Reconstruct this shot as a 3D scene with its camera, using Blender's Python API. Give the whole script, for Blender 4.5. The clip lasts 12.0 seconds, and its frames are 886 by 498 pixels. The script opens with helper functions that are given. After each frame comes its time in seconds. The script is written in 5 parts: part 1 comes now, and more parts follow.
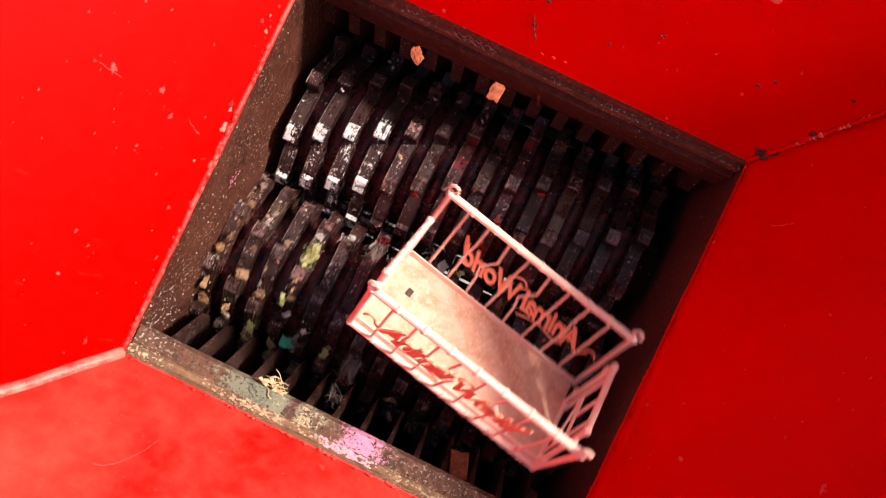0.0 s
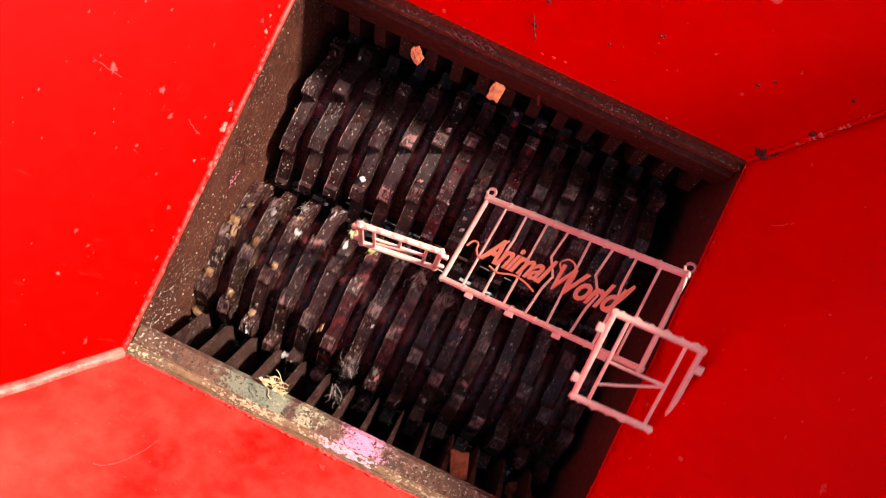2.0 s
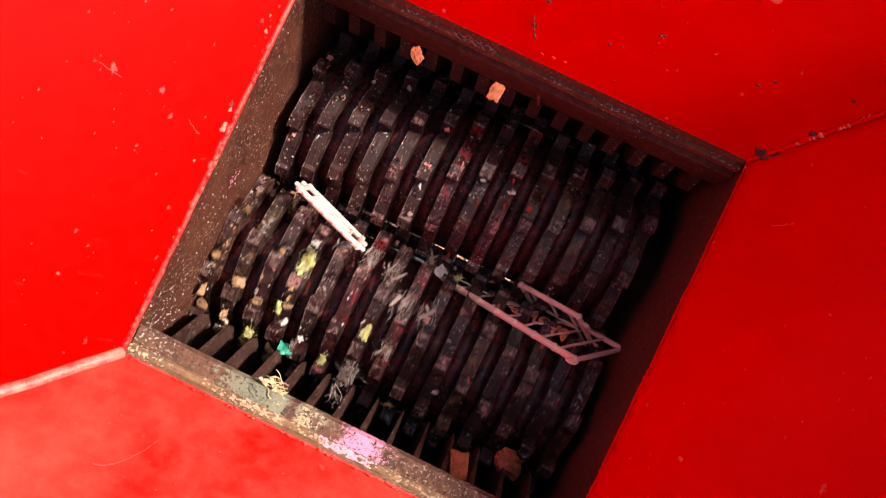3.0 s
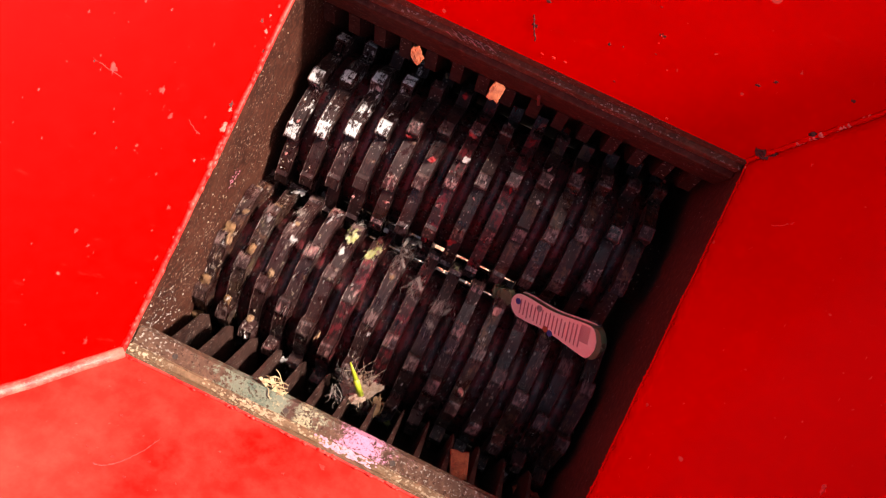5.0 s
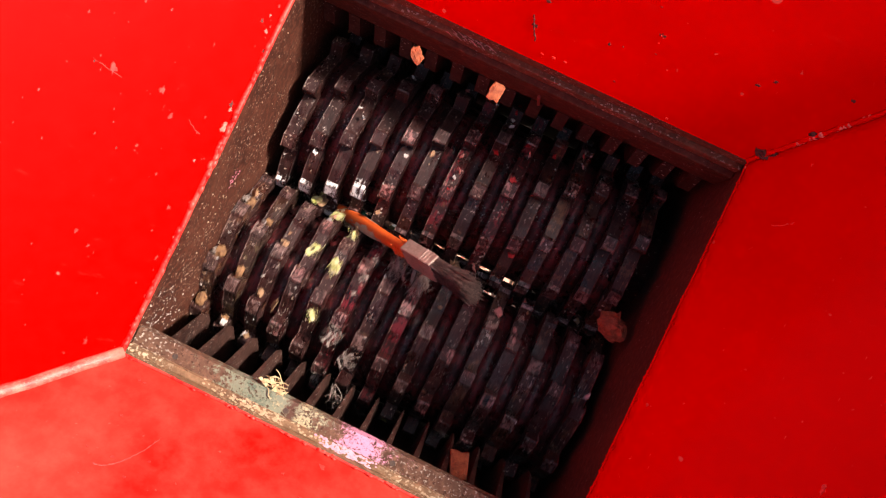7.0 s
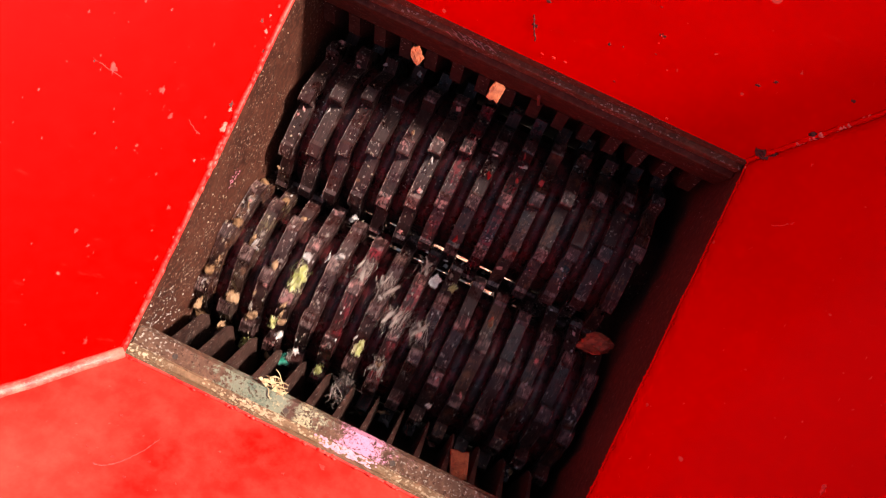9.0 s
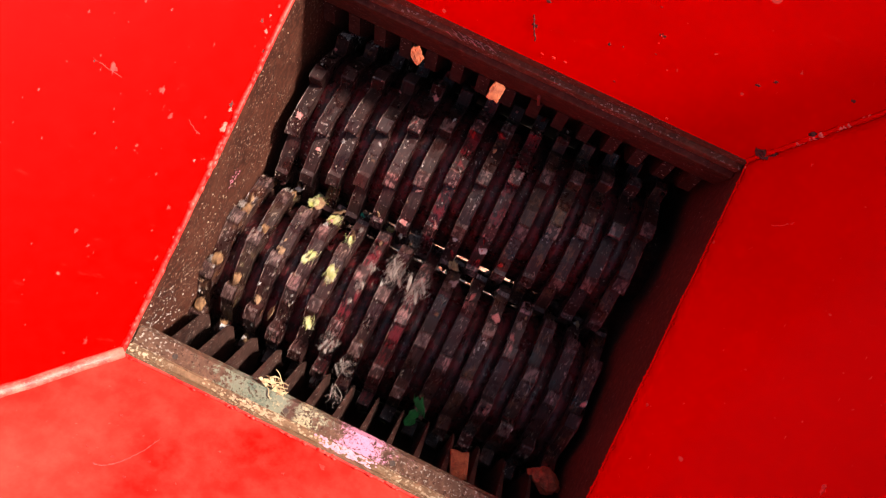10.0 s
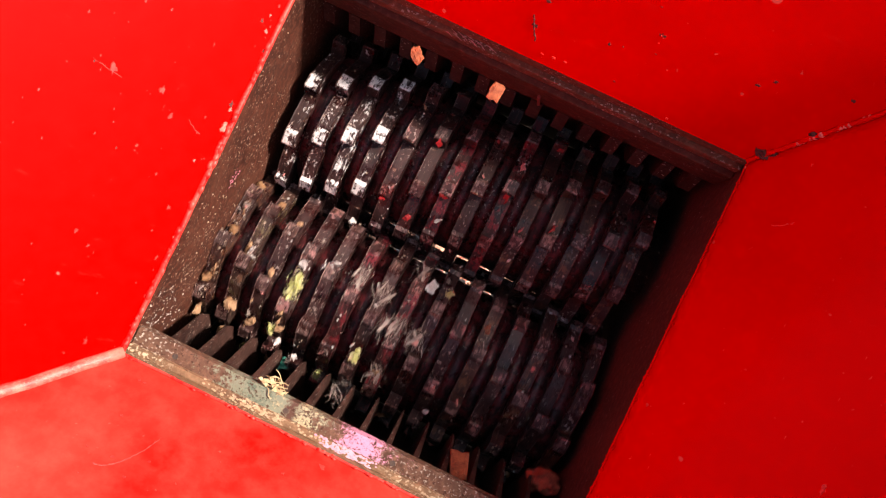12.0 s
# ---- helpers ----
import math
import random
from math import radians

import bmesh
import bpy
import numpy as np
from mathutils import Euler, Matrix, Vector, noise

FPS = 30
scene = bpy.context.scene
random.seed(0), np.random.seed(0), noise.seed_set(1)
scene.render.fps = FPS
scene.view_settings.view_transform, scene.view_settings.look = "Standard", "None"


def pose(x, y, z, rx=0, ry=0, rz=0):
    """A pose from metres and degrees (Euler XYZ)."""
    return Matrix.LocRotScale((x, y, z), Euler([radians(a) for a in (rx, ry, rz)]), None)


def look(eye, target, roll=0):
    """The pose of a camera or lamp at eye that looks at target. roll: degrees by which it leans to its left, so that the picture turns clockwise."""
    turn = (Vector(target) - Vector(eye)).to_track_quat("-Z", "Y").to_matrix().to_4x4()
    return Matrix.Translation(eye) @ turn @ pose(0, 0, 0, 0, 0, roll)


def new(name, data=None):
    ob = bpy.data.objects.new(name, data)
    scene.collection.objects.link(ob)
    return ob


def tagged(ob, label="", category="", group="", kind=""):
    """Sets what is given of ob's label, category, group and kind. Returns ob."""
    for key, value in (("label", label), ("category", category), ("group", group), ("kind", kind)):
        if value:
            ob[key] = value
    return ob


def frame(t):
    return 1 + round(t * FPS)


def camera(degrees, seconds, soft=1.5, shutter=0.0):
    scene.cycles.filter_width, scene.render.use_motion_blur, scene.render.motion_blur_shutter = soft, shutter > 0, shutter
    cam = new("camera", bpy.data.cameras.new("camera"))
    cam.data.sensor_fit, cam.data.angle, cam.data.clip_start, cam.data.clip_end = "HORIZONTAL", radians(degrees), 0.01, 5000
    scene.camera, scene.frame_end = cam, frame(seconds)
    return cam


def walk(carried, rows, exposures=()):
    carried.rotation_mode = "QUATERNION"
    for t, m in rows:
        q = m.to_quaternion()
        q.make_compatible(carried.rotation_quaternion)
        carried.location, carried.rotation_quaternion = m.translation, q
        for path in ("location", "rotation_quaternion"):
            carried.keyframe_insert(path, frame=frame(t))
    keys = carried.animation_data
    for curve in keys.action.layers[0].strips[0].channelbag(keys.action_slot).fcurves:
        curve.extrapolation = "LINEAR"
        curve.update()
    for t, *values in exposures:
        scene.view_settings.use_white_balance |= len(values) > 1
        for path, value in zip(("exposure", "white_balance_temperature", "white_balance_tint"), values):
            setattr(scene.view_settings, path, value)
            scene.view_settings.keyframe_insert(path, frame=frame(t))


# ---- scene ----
cam = camera(60, 12.0, soft=1.15, shutter=0.5)
CAM = pose(0.0264, 0.0082, 0.6688, 0.983, 1.546, 25.681)
walk(cam, [(0.0, CAM), (12.0, CAM)], exposures=[(0.0, 0.68, 7150, 12), (0.5, 0.74, 7150, 12), (1.2, 0.86, 7150, 12), (12.0, 0.88, 7150, 12)])

# ---- world and sun ----
world = bpy.data.worlds.new("sky")
scene.world = world
world.use_nodes = True
wn = world.node_tree
sky = wn.nodes.new("ShaderNodeTexSky")
sky.sky_type, sky.sun_disc = "NISHITA", False
SUN_DIR = Vector((0.67, 0.42, 0.62)).normalized()
sky.dust_density, sky.ozone_density = 2.6, 0.6
sky.sun_elevation = math.asin(SUN_DIR.z)
sky.sun_rotation = math.atan2(SUN_DIR.x, SUN_DIR.y)
wn.links.new(sky.outputs[0], wn.nodes["Background"].inputs[0])
wn.nodes["Background"].inputs[1].default_value = 0.112
sun = new("sun", bpy.data.lights.new("sun", "SUN"))
sun.data.energy, sun.data.angle, sun.data.color = 4.8, radians(6), (1.0, 0.96, 0.92)
sun.matrix_world = look(SUN_DIR * 5, (0, 0, 0))


# ---- materials ----
def node_mat(name):
    m = bpy.data.materials.new(name)
    m.use_nodes = True
    t = m.node_tree
    return m, t, t.nodes["Principled BSDF"]


def coords(t, scale=(1, 1, 1)):
    c = t.nodes.new("ShaderNodeTexCoord")
    mp = t.nodes.new("ShaderNodeMapping")
    mp.inputs["Scale"].default_value = scale
    t.links.new(c.outputs["Object"], mp.inputs[0])
    return mp.outputs[0]


def noise_of(t, vec, scale, detail=4.0, rough=0.6):
    n = t.nodes.new("ShaderNodeTexNoise")
    n.inputs["Scale"].default_value, n.inputs["Detail"].default_value, n.inputs["Roughness"].default_value = scale, detail, rough
    t.links.new(vec, n.inputs["Vector"])
    return n.outputs["Fac"]


def ramp(t, fac, lo, hi):
    r = t.nodes.new("ShaderNodeMapRange")
    r.inputs["From Min"].default_value, r.inputs["From Max"].default_value = lo, hi
    t.links.new(fac, r.inputs["Value"])
    return r.outputs[0]


def math_node(t, op, a, b):
    n = t.nodes.new("ShaderNodeMath")
    n.operation = op
    for i, v in enumerate((a, b)):
        if isinstance(v, (int, float)):
            n.inputs[i].default_value = v
        else:
            t.links.new(v, n.inputs[i])
    return n.outputs[0]


def mix(t, fac, a, b):
    n = t.nodes.new("ShaderNodeMix")
    n.data_type = "RGBA"
    if isinstance(fac, (int, float)):
        n.inputs[0].default_value = fac
    else:
        t.links.new(fac, n.inputs[0])
    for i, v in ((6, a), (7, b)):
        if isinstance(v, tuple):
            n.inputs[i].default_value = (*v, 1)
        else:
            t.links.new(v, n.inputs[i])
    return n.outputs[2]


def bump(t, b, height, strength=0.3, dist=0.002):
    n = t.nodes.new("ShaderNodeBump")
    n.inputs["Strength"].default_value, n.inputs["Distance"].default_value = strength, dist
    t.links.new(height, n.inputs["Height"])
    t.links.new(n.outputs[0], b.inputs["Normal"])


def plain(name, col, rough=0.6, metal=0.0, vary=0.25, scale=60, second=None, rel=0.25, transm=0.0, sub=0.0):
    m, t, b = node_mat(name)
    v = coords(t)
    f1, f2 = noise_of(t, v, scale), noise_of(t, v, scale * 6, 3)
    dark = tuple(c * (1 - vary) for c in col)
    c = mix(t, ramp(t, f1, 0.35, 0.65), second or dark, col)
    c = mix(t, ramp(t, f2, 0.5, 0.75), c, tuple(min(1, k * (1 + vary * 0.6)) for k in col))
    t.links.new(c, b.inputs["Base Color"])
    b.inputs["Roughness"].default_value, b.inputs["Metallic"].default_value = rough, metal
    b.inputs["Transmission Weight"].default_value = transm
    if sub:
        b.inputs["Subsurface Weight"].default_value = sub
        b.inputs["Subsurface Radius"].default_value = (0.004, 0.002, 0.0015)
    bump(t, b, f2, rel, 0.001)
    return m


def red_paint():
    m, t, b = node_mat("red_paint")
    v = coords(t)
    wide, fine, spots = noise_of(t, v, 7, 3), noise_of(t, v, 90, 5), noise_of(t, v, 160, 2, 0.4)
    c = mix(t, ramp(t, wide, 0.3, 0.7), (0.62, 0.0003, 0.0003), (0.72, 0.0006, 0.0005))
    # fine dusty scuffs
    scuff = noise_of(t, coords(t, (1, 6, 2)), 22, 6, 0.75)
    c = mix(t, math_node(t, "MULTIPLY", ramp(t, scuff, 0.62, 0.85), 0.2), c, (0.74, 0.07, 0.05))
    hair = noise_of(t, coords(t, (9, 1.3, 3)), 60, 3, 0.6)
    c = mix(t, math_node(t, "MULTIPLY", ramp(t, hair, 0.72, 0.76), ramp(t, wide, 0.5, 0.62)), c, (0.78, 0.17, 0.13))
    # chips down to primer
    blot = noise_of(t, v, 55, 2, 0.4)
    c = mix(t, math_node(t, "MULTIPLY", ramp(t, blot, 0.765, 0.79), 0.6), c, (0.78, 0.16, 0.12))
    c = mix(t, math_node(t, "MULTIPLY", ramp(t, spots, 0.73, 0.76), math_node(t, "MULTIPLY", ramp(t, noise_of(t, v, 12, 2), 0.5, 0.65), 0.7)), c, (0.75, 0.13, 0.10))
    c = mix(t, ramp(t, noise_of(t, v, 90, 3, 0.5), 0.80, 0.82), c, (0.22, 0.03, 0.02))
    t.links.new(c, b.inputs["Base Color"])
    t.links.new(ramp_to(t, fine, 0.34, 0.56), b.inputs["Roughness"])
    b.inputs["Specular IOR Level"].default_value = 0.06
    bump(t, b, noise_of(t, v, 25, 4), 0.12, 0.004)
    return m


def brightened_red():
    """Same red enamel under a pale film of painted-in light, dust and rubbed scuffs."""
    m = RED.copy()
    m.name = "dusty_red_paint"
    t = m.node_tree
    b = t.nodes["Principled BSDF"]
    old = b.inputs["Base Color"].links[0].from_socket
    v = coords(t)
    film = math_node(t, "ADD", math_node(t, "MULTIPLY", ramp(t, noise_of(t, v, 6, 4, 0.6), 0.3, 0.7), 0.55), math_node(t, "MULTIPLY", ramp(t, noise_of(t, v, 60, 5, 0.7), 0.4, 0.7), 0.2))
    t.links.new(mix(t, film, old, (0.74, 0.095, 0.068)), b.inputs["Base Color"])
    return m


def ramp_to(t, fac, a, b):
    r = t.nodes.new("ShaderNodeMapRange")
    r.inputs["To Min"].default_value, r.inputs["To Max"].default_value = a, b
    t.links.new(fac, r.inputs["Value"])
    return r.outputs[0]


def rusty_steel(name, base, rust, speck=(0.5, 0.42, 0.36), speck_lo=0.68, patch=None):
    """Rusted plate with pale specks; patch: coloured paint smears as (colour, centre x, half length, threshold)."""
    m, t, b = node_mat(name)
    v = coords(t)
    f1, f2, f3 = noise_of(t, v, 18, 6, 0.7), noise_of(t, v, 140, 4), noise_of(t, v, 330, 2, 0.5)
    c = mix(t, ramp(t, f1, 0.35, 0.65), base, rust)
    c = mix(t, ramp(t, f2, 0.45, 0.75), c, tuple(k * 1.5 for k in rust))
    cluster = ramp(t, noise_of(t, v, 14, 3), 0.42, 0.62)
    c = mix(t, math_node(t, "MULTIPLY", ramp(t, f3, speck_lo, speck_lo + 0.03), cluster), c, speck)
    for col, cx, half, thr in patch or ():
        sep = t.nodes.new("ShaderNodeSeparateXYZ")
        t.links.new(v, sep.inputs[0])
        near = math_node(t, "SUBTRACT", 1.0, math_node(t, "DIVIDE", math_node(t, "ABSOLUTE", math_node(t, "SUBTRACT", sep.outputs[0], cx), 0.0), half))
        mask = math_node(t, "ADD", math_node(t, "MULTIPLY", near, 0.38), noise_of(t, v, 170, 8, 0.85))
        c = mix(t, ramp(t, mask, thr, thr + 0.06), c, col)
    if patch:
        # rust showing through in pinholes and rubbed flecks
        c = mix(t, ramp(t, noise_of(t, v, 260, 5, 0.75), 0.56, 0.60), c, base)
    t.links.new(c, b.inputs["Base Color"])
    b.inputs["Metallic"].default_value = 0.15
    b.inputs["Specular IOR Level"].default_value = 0.16
    t.links.new(ramp_to(t, f1, 0.5, 0.8), b.inputs["Roughness"])
    bump(t, b, f2, 0.4, 0.0012)
    return m


def cutter_steel(name, paint=None, amount=0.0, tint=(0.056, 0.026, 0.021), arc=None, grain=75):
    """Grimy hardened steel, scored along the rim; paint: smeared colour, in islands, over the arc (centre, half width) of the disc in radians."""
    m, t, b = node_mat(name)
    v = coords(t)
    sep = t.nodes.new("ShaderNodeSeparateXYZ")
    t.links.new(v, sep.inputs[0])
    info = t.nodes.new("ShaderNodeObjectInfo")
    rnd = info.outputs["Random"]
    add = t.nodes.new("ShaderNodeVectorMath")
    add.operation = "MULTIPLY_ADD"
    t.links.new(rnd, add.inputs[0])
    add.inputs[1].default_value = (9, 5, 7)
    t.links.new(v, add.inputs[2])
    w = add.outputs[0]
    # along the rim: across, arc length, disc
    rim = t.nodes.new("ShaderNodeCombineXYZ")
    t.links.new(math_node(t, "MULTIPLY", sep.outputs[0], 420.0), rim.inputs[0])
    t.links.new(math_node(t, "MULTIPLY", math_node(t, "ARCTAN2", sep.outputs[1], sep.outputs[2]), 4.5), rim.inputs[1])
    t.links.new(math_node(t, "MULTIPLY", rnd, 40.0), rim.inputs[2])
    streak = noise_of(t, rim.outputs[0], 1.0, 5, 0.75)
    f1, f2 = noise_of(t, w, 35, 5, 0.7), noise_of(t, w, 190, 4, 0.7)
    c = mix(t, ramp(t, f1, 0.35, 0.7), (0.018, 0.0058, 0.0055), (tint[0] * 0.66, tint[1] * 0.45, tint[2] * 0.46))
    c = mix(t, math_node(t, "MULTIPLY", ramp(t, streak, 0.5, 0.72), 0.8), c, (0.090, 0.034, 0.031))
    c = mix(t, ramp(t, f2, 0.62, 0.77), c, (0.145, 0.062, 0.054))
    c = mix(t, ramp(t, noise_of(t, w, 60, 3), 0.66, 0.72), c, (0.16, 0.07, 0.042))
    c = mix(t, ramp(t, math_node(t, "MULTIPLY", noise_of(t, w, 340, 3, 0.6), ramp_to(t, noise_of(t, w, 24, 2), 0.75, 1.2)), 0.63, 0.67), c, (0.48, 0.37, 0.33))
    if paint:
        isl = math_node(t, "ADD", math_node(t, "MULTIPLY", noise_of(t, w, grain, 6, 0.8), 0.7), math_node(t, "MULTIPLY", streak, 0.3))
        if arc:
            # how near to the middle of the painted arc
            cosd = math_node(t, "ADD", math_node(t, "MULTIPLY", sep.outputs[1], math.sin(arc[0])), math_node(t, "MULTIPLY", sep.outputs[2], math.cos(arc[0])))
            inside = ramp(t, cosd, 0.1 * math.cos(arc[1] + 0.25), 0.1 * math.cos(arc[1] - 0.25))
            isl = math_node(t, "MULTIPLY", isl, inside)
        c = mix(t, ramp(t, isl, 0.60 - amount, 0.63 - amount), c, paint)
    t.links.new(c, b.inputs["Base Color"])
    b.inputs["Metallic"].default_value = 0.1
    b.inputs["Specular IOR Level"].default_value = 0.45
    t.links.new(ramp_to(t, ramp(t, noise_of(t, w, 42, 4, 0.7), 0.38, 0.58), 0.12, 0.62), b.inputs["Roughness"])
    bump(t, b, math_node(t, "ADD", f2, streak), 0.55, 0.001)
    return m


RED = red_paint()
RED_BRIGHT = brightened_red()
RED_EDGE = plain("worn_red_edge", (0.74, 0.04, 0.03), 0.45, second=(0.64, 0.006, 0.005), scale=150)
RAGGED = plain("ragged_red_edge", (0.70, 0.065, 0.048), 0.5, second=(0.60, 0.004, 0.004), scale=55, rel=0.5)
SEAM = plain("scuffed_weld", (0.74, 0.17, 0.13), 0.5, second=(0.66, 0.03, 0.025), scale=70, rel=0.5)
CHIP = plain("bare_chip", (0.12, 0.016, 0.011), 0.8, second=(0.05, 0.009, 0.007), scale=300)
WALL_RUST = rusty_steel("rusty_wall", (0.040, 0.012, 0.008), (0.085, 0.028, 0.017), speck=(0.34, 0.22, 0.17), speck_lo=0.62)
WALL_DARK = rusty_steel("dark_wall", (0.060, 0.022, 0.017), (0.095, 0.036, 0.026), speck_lo=0.70)
LEDGE_PAINTED = rusty_steel("painted_ledge", (0.075, 0.035, 0.023), (0.165, 0.085, 0.058), speck_lo=0.59, patch=(
    ((0.24, 0.25, 0.18), -0.077, 0.109, 0.69), ((0.13, 0.16, 0.12), -0.089, 0.103, 0.84), ((0.60, 0.47, 0.29), -0.047, 0.097, 0.84), ((0.12, 0.060, 0.045), -0.056, 0.016, 0.74), ((0.74, 0.31, 0.46), 0.016, 0.049, 0.71), ((0.74, 0.31, 0.46), 0.061, 0.03, 0.93)))
LEDGE_RUST = rusty_steel("rusty_ledge", (0.10, 0.040, 0.024), (0.18, 0.078, 0.048), speck_lo=0.60)
PLATE = rusty_steel("comb_plate_steel", (0.060, 0.019, 0.014), (0.105, 0.036, 0.025), speck_lo=0.68)
PINK_CRUST = plain("pink_crust", (0.76, 0.40, 0.48), 0.6, second=(0.66, 0.28, 0.38), scale=200)
CREAM = plain("cream_crust", (0.50, 0.38, 0.24), 0.6, second=(0.32, 0.21, 0.12), scale=200)
RED_RUB = plain("red_rub", (0.30, 0.06, 0.05), 0.6, second=(0.18, 0.03, 0.025), scale=200)
PINK_SCUFF = plain("bright_scuff", (0.52, 0.27, 0.24), 0.5, second=(0.38, 0.18, 0.15), scale=150)
RIM_SPECK = rusty_steel("speckled_rim", (0.11, 0.060, 0.038), (0.25, 0.145, 0.085), speck=(0.62, 0.48, 0.34), speck_lo=0.56)
COMB = rusty_steel("comb_steel", (0.028, 0.012, 0.010), (0.060, 0.027, 0.021), speck_lo=0.66)
CUT_PLAIN = cutter_steel("cutter_steel")
CUT_WHITE = cutter_steel("cutter_white_paint", (0.80, 0.76, 0.74), 0.055, arc=(radians(-63), radians(54)))
TIP = cutter_steel("worn_tooth_tip", (0.19, 0.105, 0.095), 0.09, (0.09, 0.048, 0.040), grain=130)
EDGE = cutter_steel("worn_disc_edge", (0.20, 0.105, 0.092), 0.07, (0.10, 0.055, 0.05))
TIP_WHITE = cutter_steel("white_tooth_tip", (0.82, 0.78, 0.76), 0.135, (0.10, 0.06, 0.055), grain=120, arc=(radians(-63), radians(54)))
TIP_PINK = cutter_steel("pink_tooth_tip", (0.34, 0.15, 0.14), 0.08, (0.10, 0.055, 0.05), grain=110)
CUT_RED = cutter_steel("cutter_red_stain", (0.17, 0.016, 0.022), 0.09, (0.068, 0.022, 0.020))
SPACER = cutter_steel("spacer_steel", (0.15, 0.020, 0.024), 0.10, (0.12, 0.040, 0.038))
CUT_PINK = cutter_steel("cutter_pink_flecks", (0.45, 0.22, 0.21), 0.0, (0.068, 0.032, 0.028))
CUT_BROWN = cutter_steel("cutter_rust", (0.12, 0.05, 0.028), 0.07, (0.075, 0.036, 0.024))
# pale flecks: chips, with sharp wet glints painted into the colour
CUT_GLINT_FLECK = cutter_steel("cutter_glints_and_flecks", (0.46, 0.36, 0.33), 0.0, (0.075, 0.034, 0.030), grain=150)
CUT_OLIVE = cutter_steel("cutter_olive_grime", (0.11, 0.075, 0.04), 0.05, (0.075, 0.05, 0.032))
PINK_DEEP = plain("deep_pink_plastic", (0.92, 0.30, 0.19), 0.4, second=(0.90, 0.35, 0.22), scale=60, rel=0.1)
PINK = plain("pink_plastic", (0.95, 0.60, 0.51), 0.35, second=(0.91, 0.51, 0.42), scale=30, rel=0.05, sub=0.15)
PINK_DIRTY = plain("stained_pink_plastic", (0.80, 0.48, 0.37), 0.5, second=(0.62, 0.28, 0.17), scale=45, rel=0.1)
ORANGE = plain("orange_plastic", (0.86, 0.135, 0.025), 0.35, second=(0.80, 0.105, 0.022), scale=40, rel=0.05)
GREY_WEAR = plain("worn_grey", (0.62, 0.47, 0.40), 0.5, second=(0.60, 0.30, 0.18), scale=160)
STEEL = plain("ferrule_steel", (0.60, 0.42, 0.36), 0.38, metal=0.5, second=(0.42, 0.28, 0.23), scale=70)
BRISTLE = plain("bristle", (0.050, 0.028, 0.025), 0.7, second=(0.19, 0.12, 0.105), scale=200)
SCRAP_ORANGE = plain("orange_chunk", (0.47, 0.115, 0.042), 0.7, second=(0.22, 0.04, 0.016), scale=150, rel=0.9)
SCRAP_RUST = plain("rust_chunk", (0.42, 0.10, 0.045), 0.7, second=(0.18, 0.035, 0.018), scale=150, rel=0.9)
HUSK_GREEN = plain("green_husk", (0.36, 0.36, 0.07), 0.5, second=(0.60, 0.52, 0.34), scale=170)
STEM = plain("green_stem", (0.48, 0.52, 0.03), 0.4, second=(0.36, 0.42, 0.03), scale=90)
GREEN_FILM = plain("green_film", (0.03, 0.23, 0.06), 0.4, second=(0.015, 0.11, 0.035), scale=80)
STRAW = plain("straw", (0.68, 0.55, 0.33), 0.7, second=(0.44, 0.32, 0.16), scale=150)
HUSK_PALE = plain("pale_husk", (0.62, 0.44, 0.34), 0.7, second=(0.36, 0.21, 0.14), scale=160)
CAKED = plain("caked_grime", (0.30, 0.15, 0.065), 0.8, second=(0.12, 0.05, 0.025), scale=140, rel=0.9)
RED_SMEAR = plain("red_smear", (0.42, 0.012, 0.014), 0.5, second=(0.22, 0.010, 0.012), scale=200)
FIBRE = plain("grey_fibre", (0.40, 0.32, 0.28), 0.8, second=(0.17, 0.11, 0.10), scale=150)
WHITE_CHIP = plain("white_chip", (0.62, 0.56, 0.54), 0.4, second=(0.36, 0.28, 0.26), scale=150)
TAN_CHIP = plain("tan_chip", (0.42, 0.24, 0.13), 0.7, second=(0.20, 0.095, 0.05), scale=170, rel=0.9)
PINK_CHIP = plain("pink_chip", (0.60, 0.22, 0.20), 0.6, scale=150)
PALE_SPECK = plain("pale_speck", (0.70, 0.66, 0.62), 0.5, scale=150)
TAN_SPECK = plain("tan_speck", (0.46, 0.34, 0.26), 0.7, second=(0.24, 0.15, 0.10), scale=90)
PINK_SMEAR = plain("pink_smear", (0.62, 0.20, 0.30), 0.5, scale=150)
TEAL = plain("teal_film", (0.02, 0.30, 0.20), 0.4, scale=100)
LABEL_PINK = plain("label_paper", (0.95, 0.67, 0.58), 0.45, second=(0.92, 0.58, 0.50), scale=60, rel=0.03)
INK = plain("label_ink", (0.42, 0.15, 0.15), 0.5, scale=90, rel=0.0)
INK_BLUE = plain("label_blue", (0.05, 0.06, 0.25), 0.5, scale=90, rel=0.0)
BOTTLE = plain("cloudy_bottle", (0.30, 0.29, 0.16), 0.15, scale=50, transm=0.5, rel=0.1)
CONCRETE = plain("concrete", (0.31, 0.295, 0.275), 0.9, second=(0.24, 0.225, 0.21), scale=9, rel=0.4)
HOLE = plain("bolt_socket", (0.09, 0.055, 0.043), 0.7, second=(0.045, 0.03, 0.024), scale=300)


# ---- mesh helpers ----
def finish(bm, name, material, smooth=False):
    bmesh.ops.recalc_face_normals(bm, faces=bm.faces)
    me = bpy.data.meshes.new(name)
    bm.to_mesh(me)
    bm.free()
    for m in (material if isinstance(material, (list, tuple)) else (material,)):
        me.materials.append(m)
    if smooth:
        for p in me.polygons:
            p.use_smooth = True
    return me


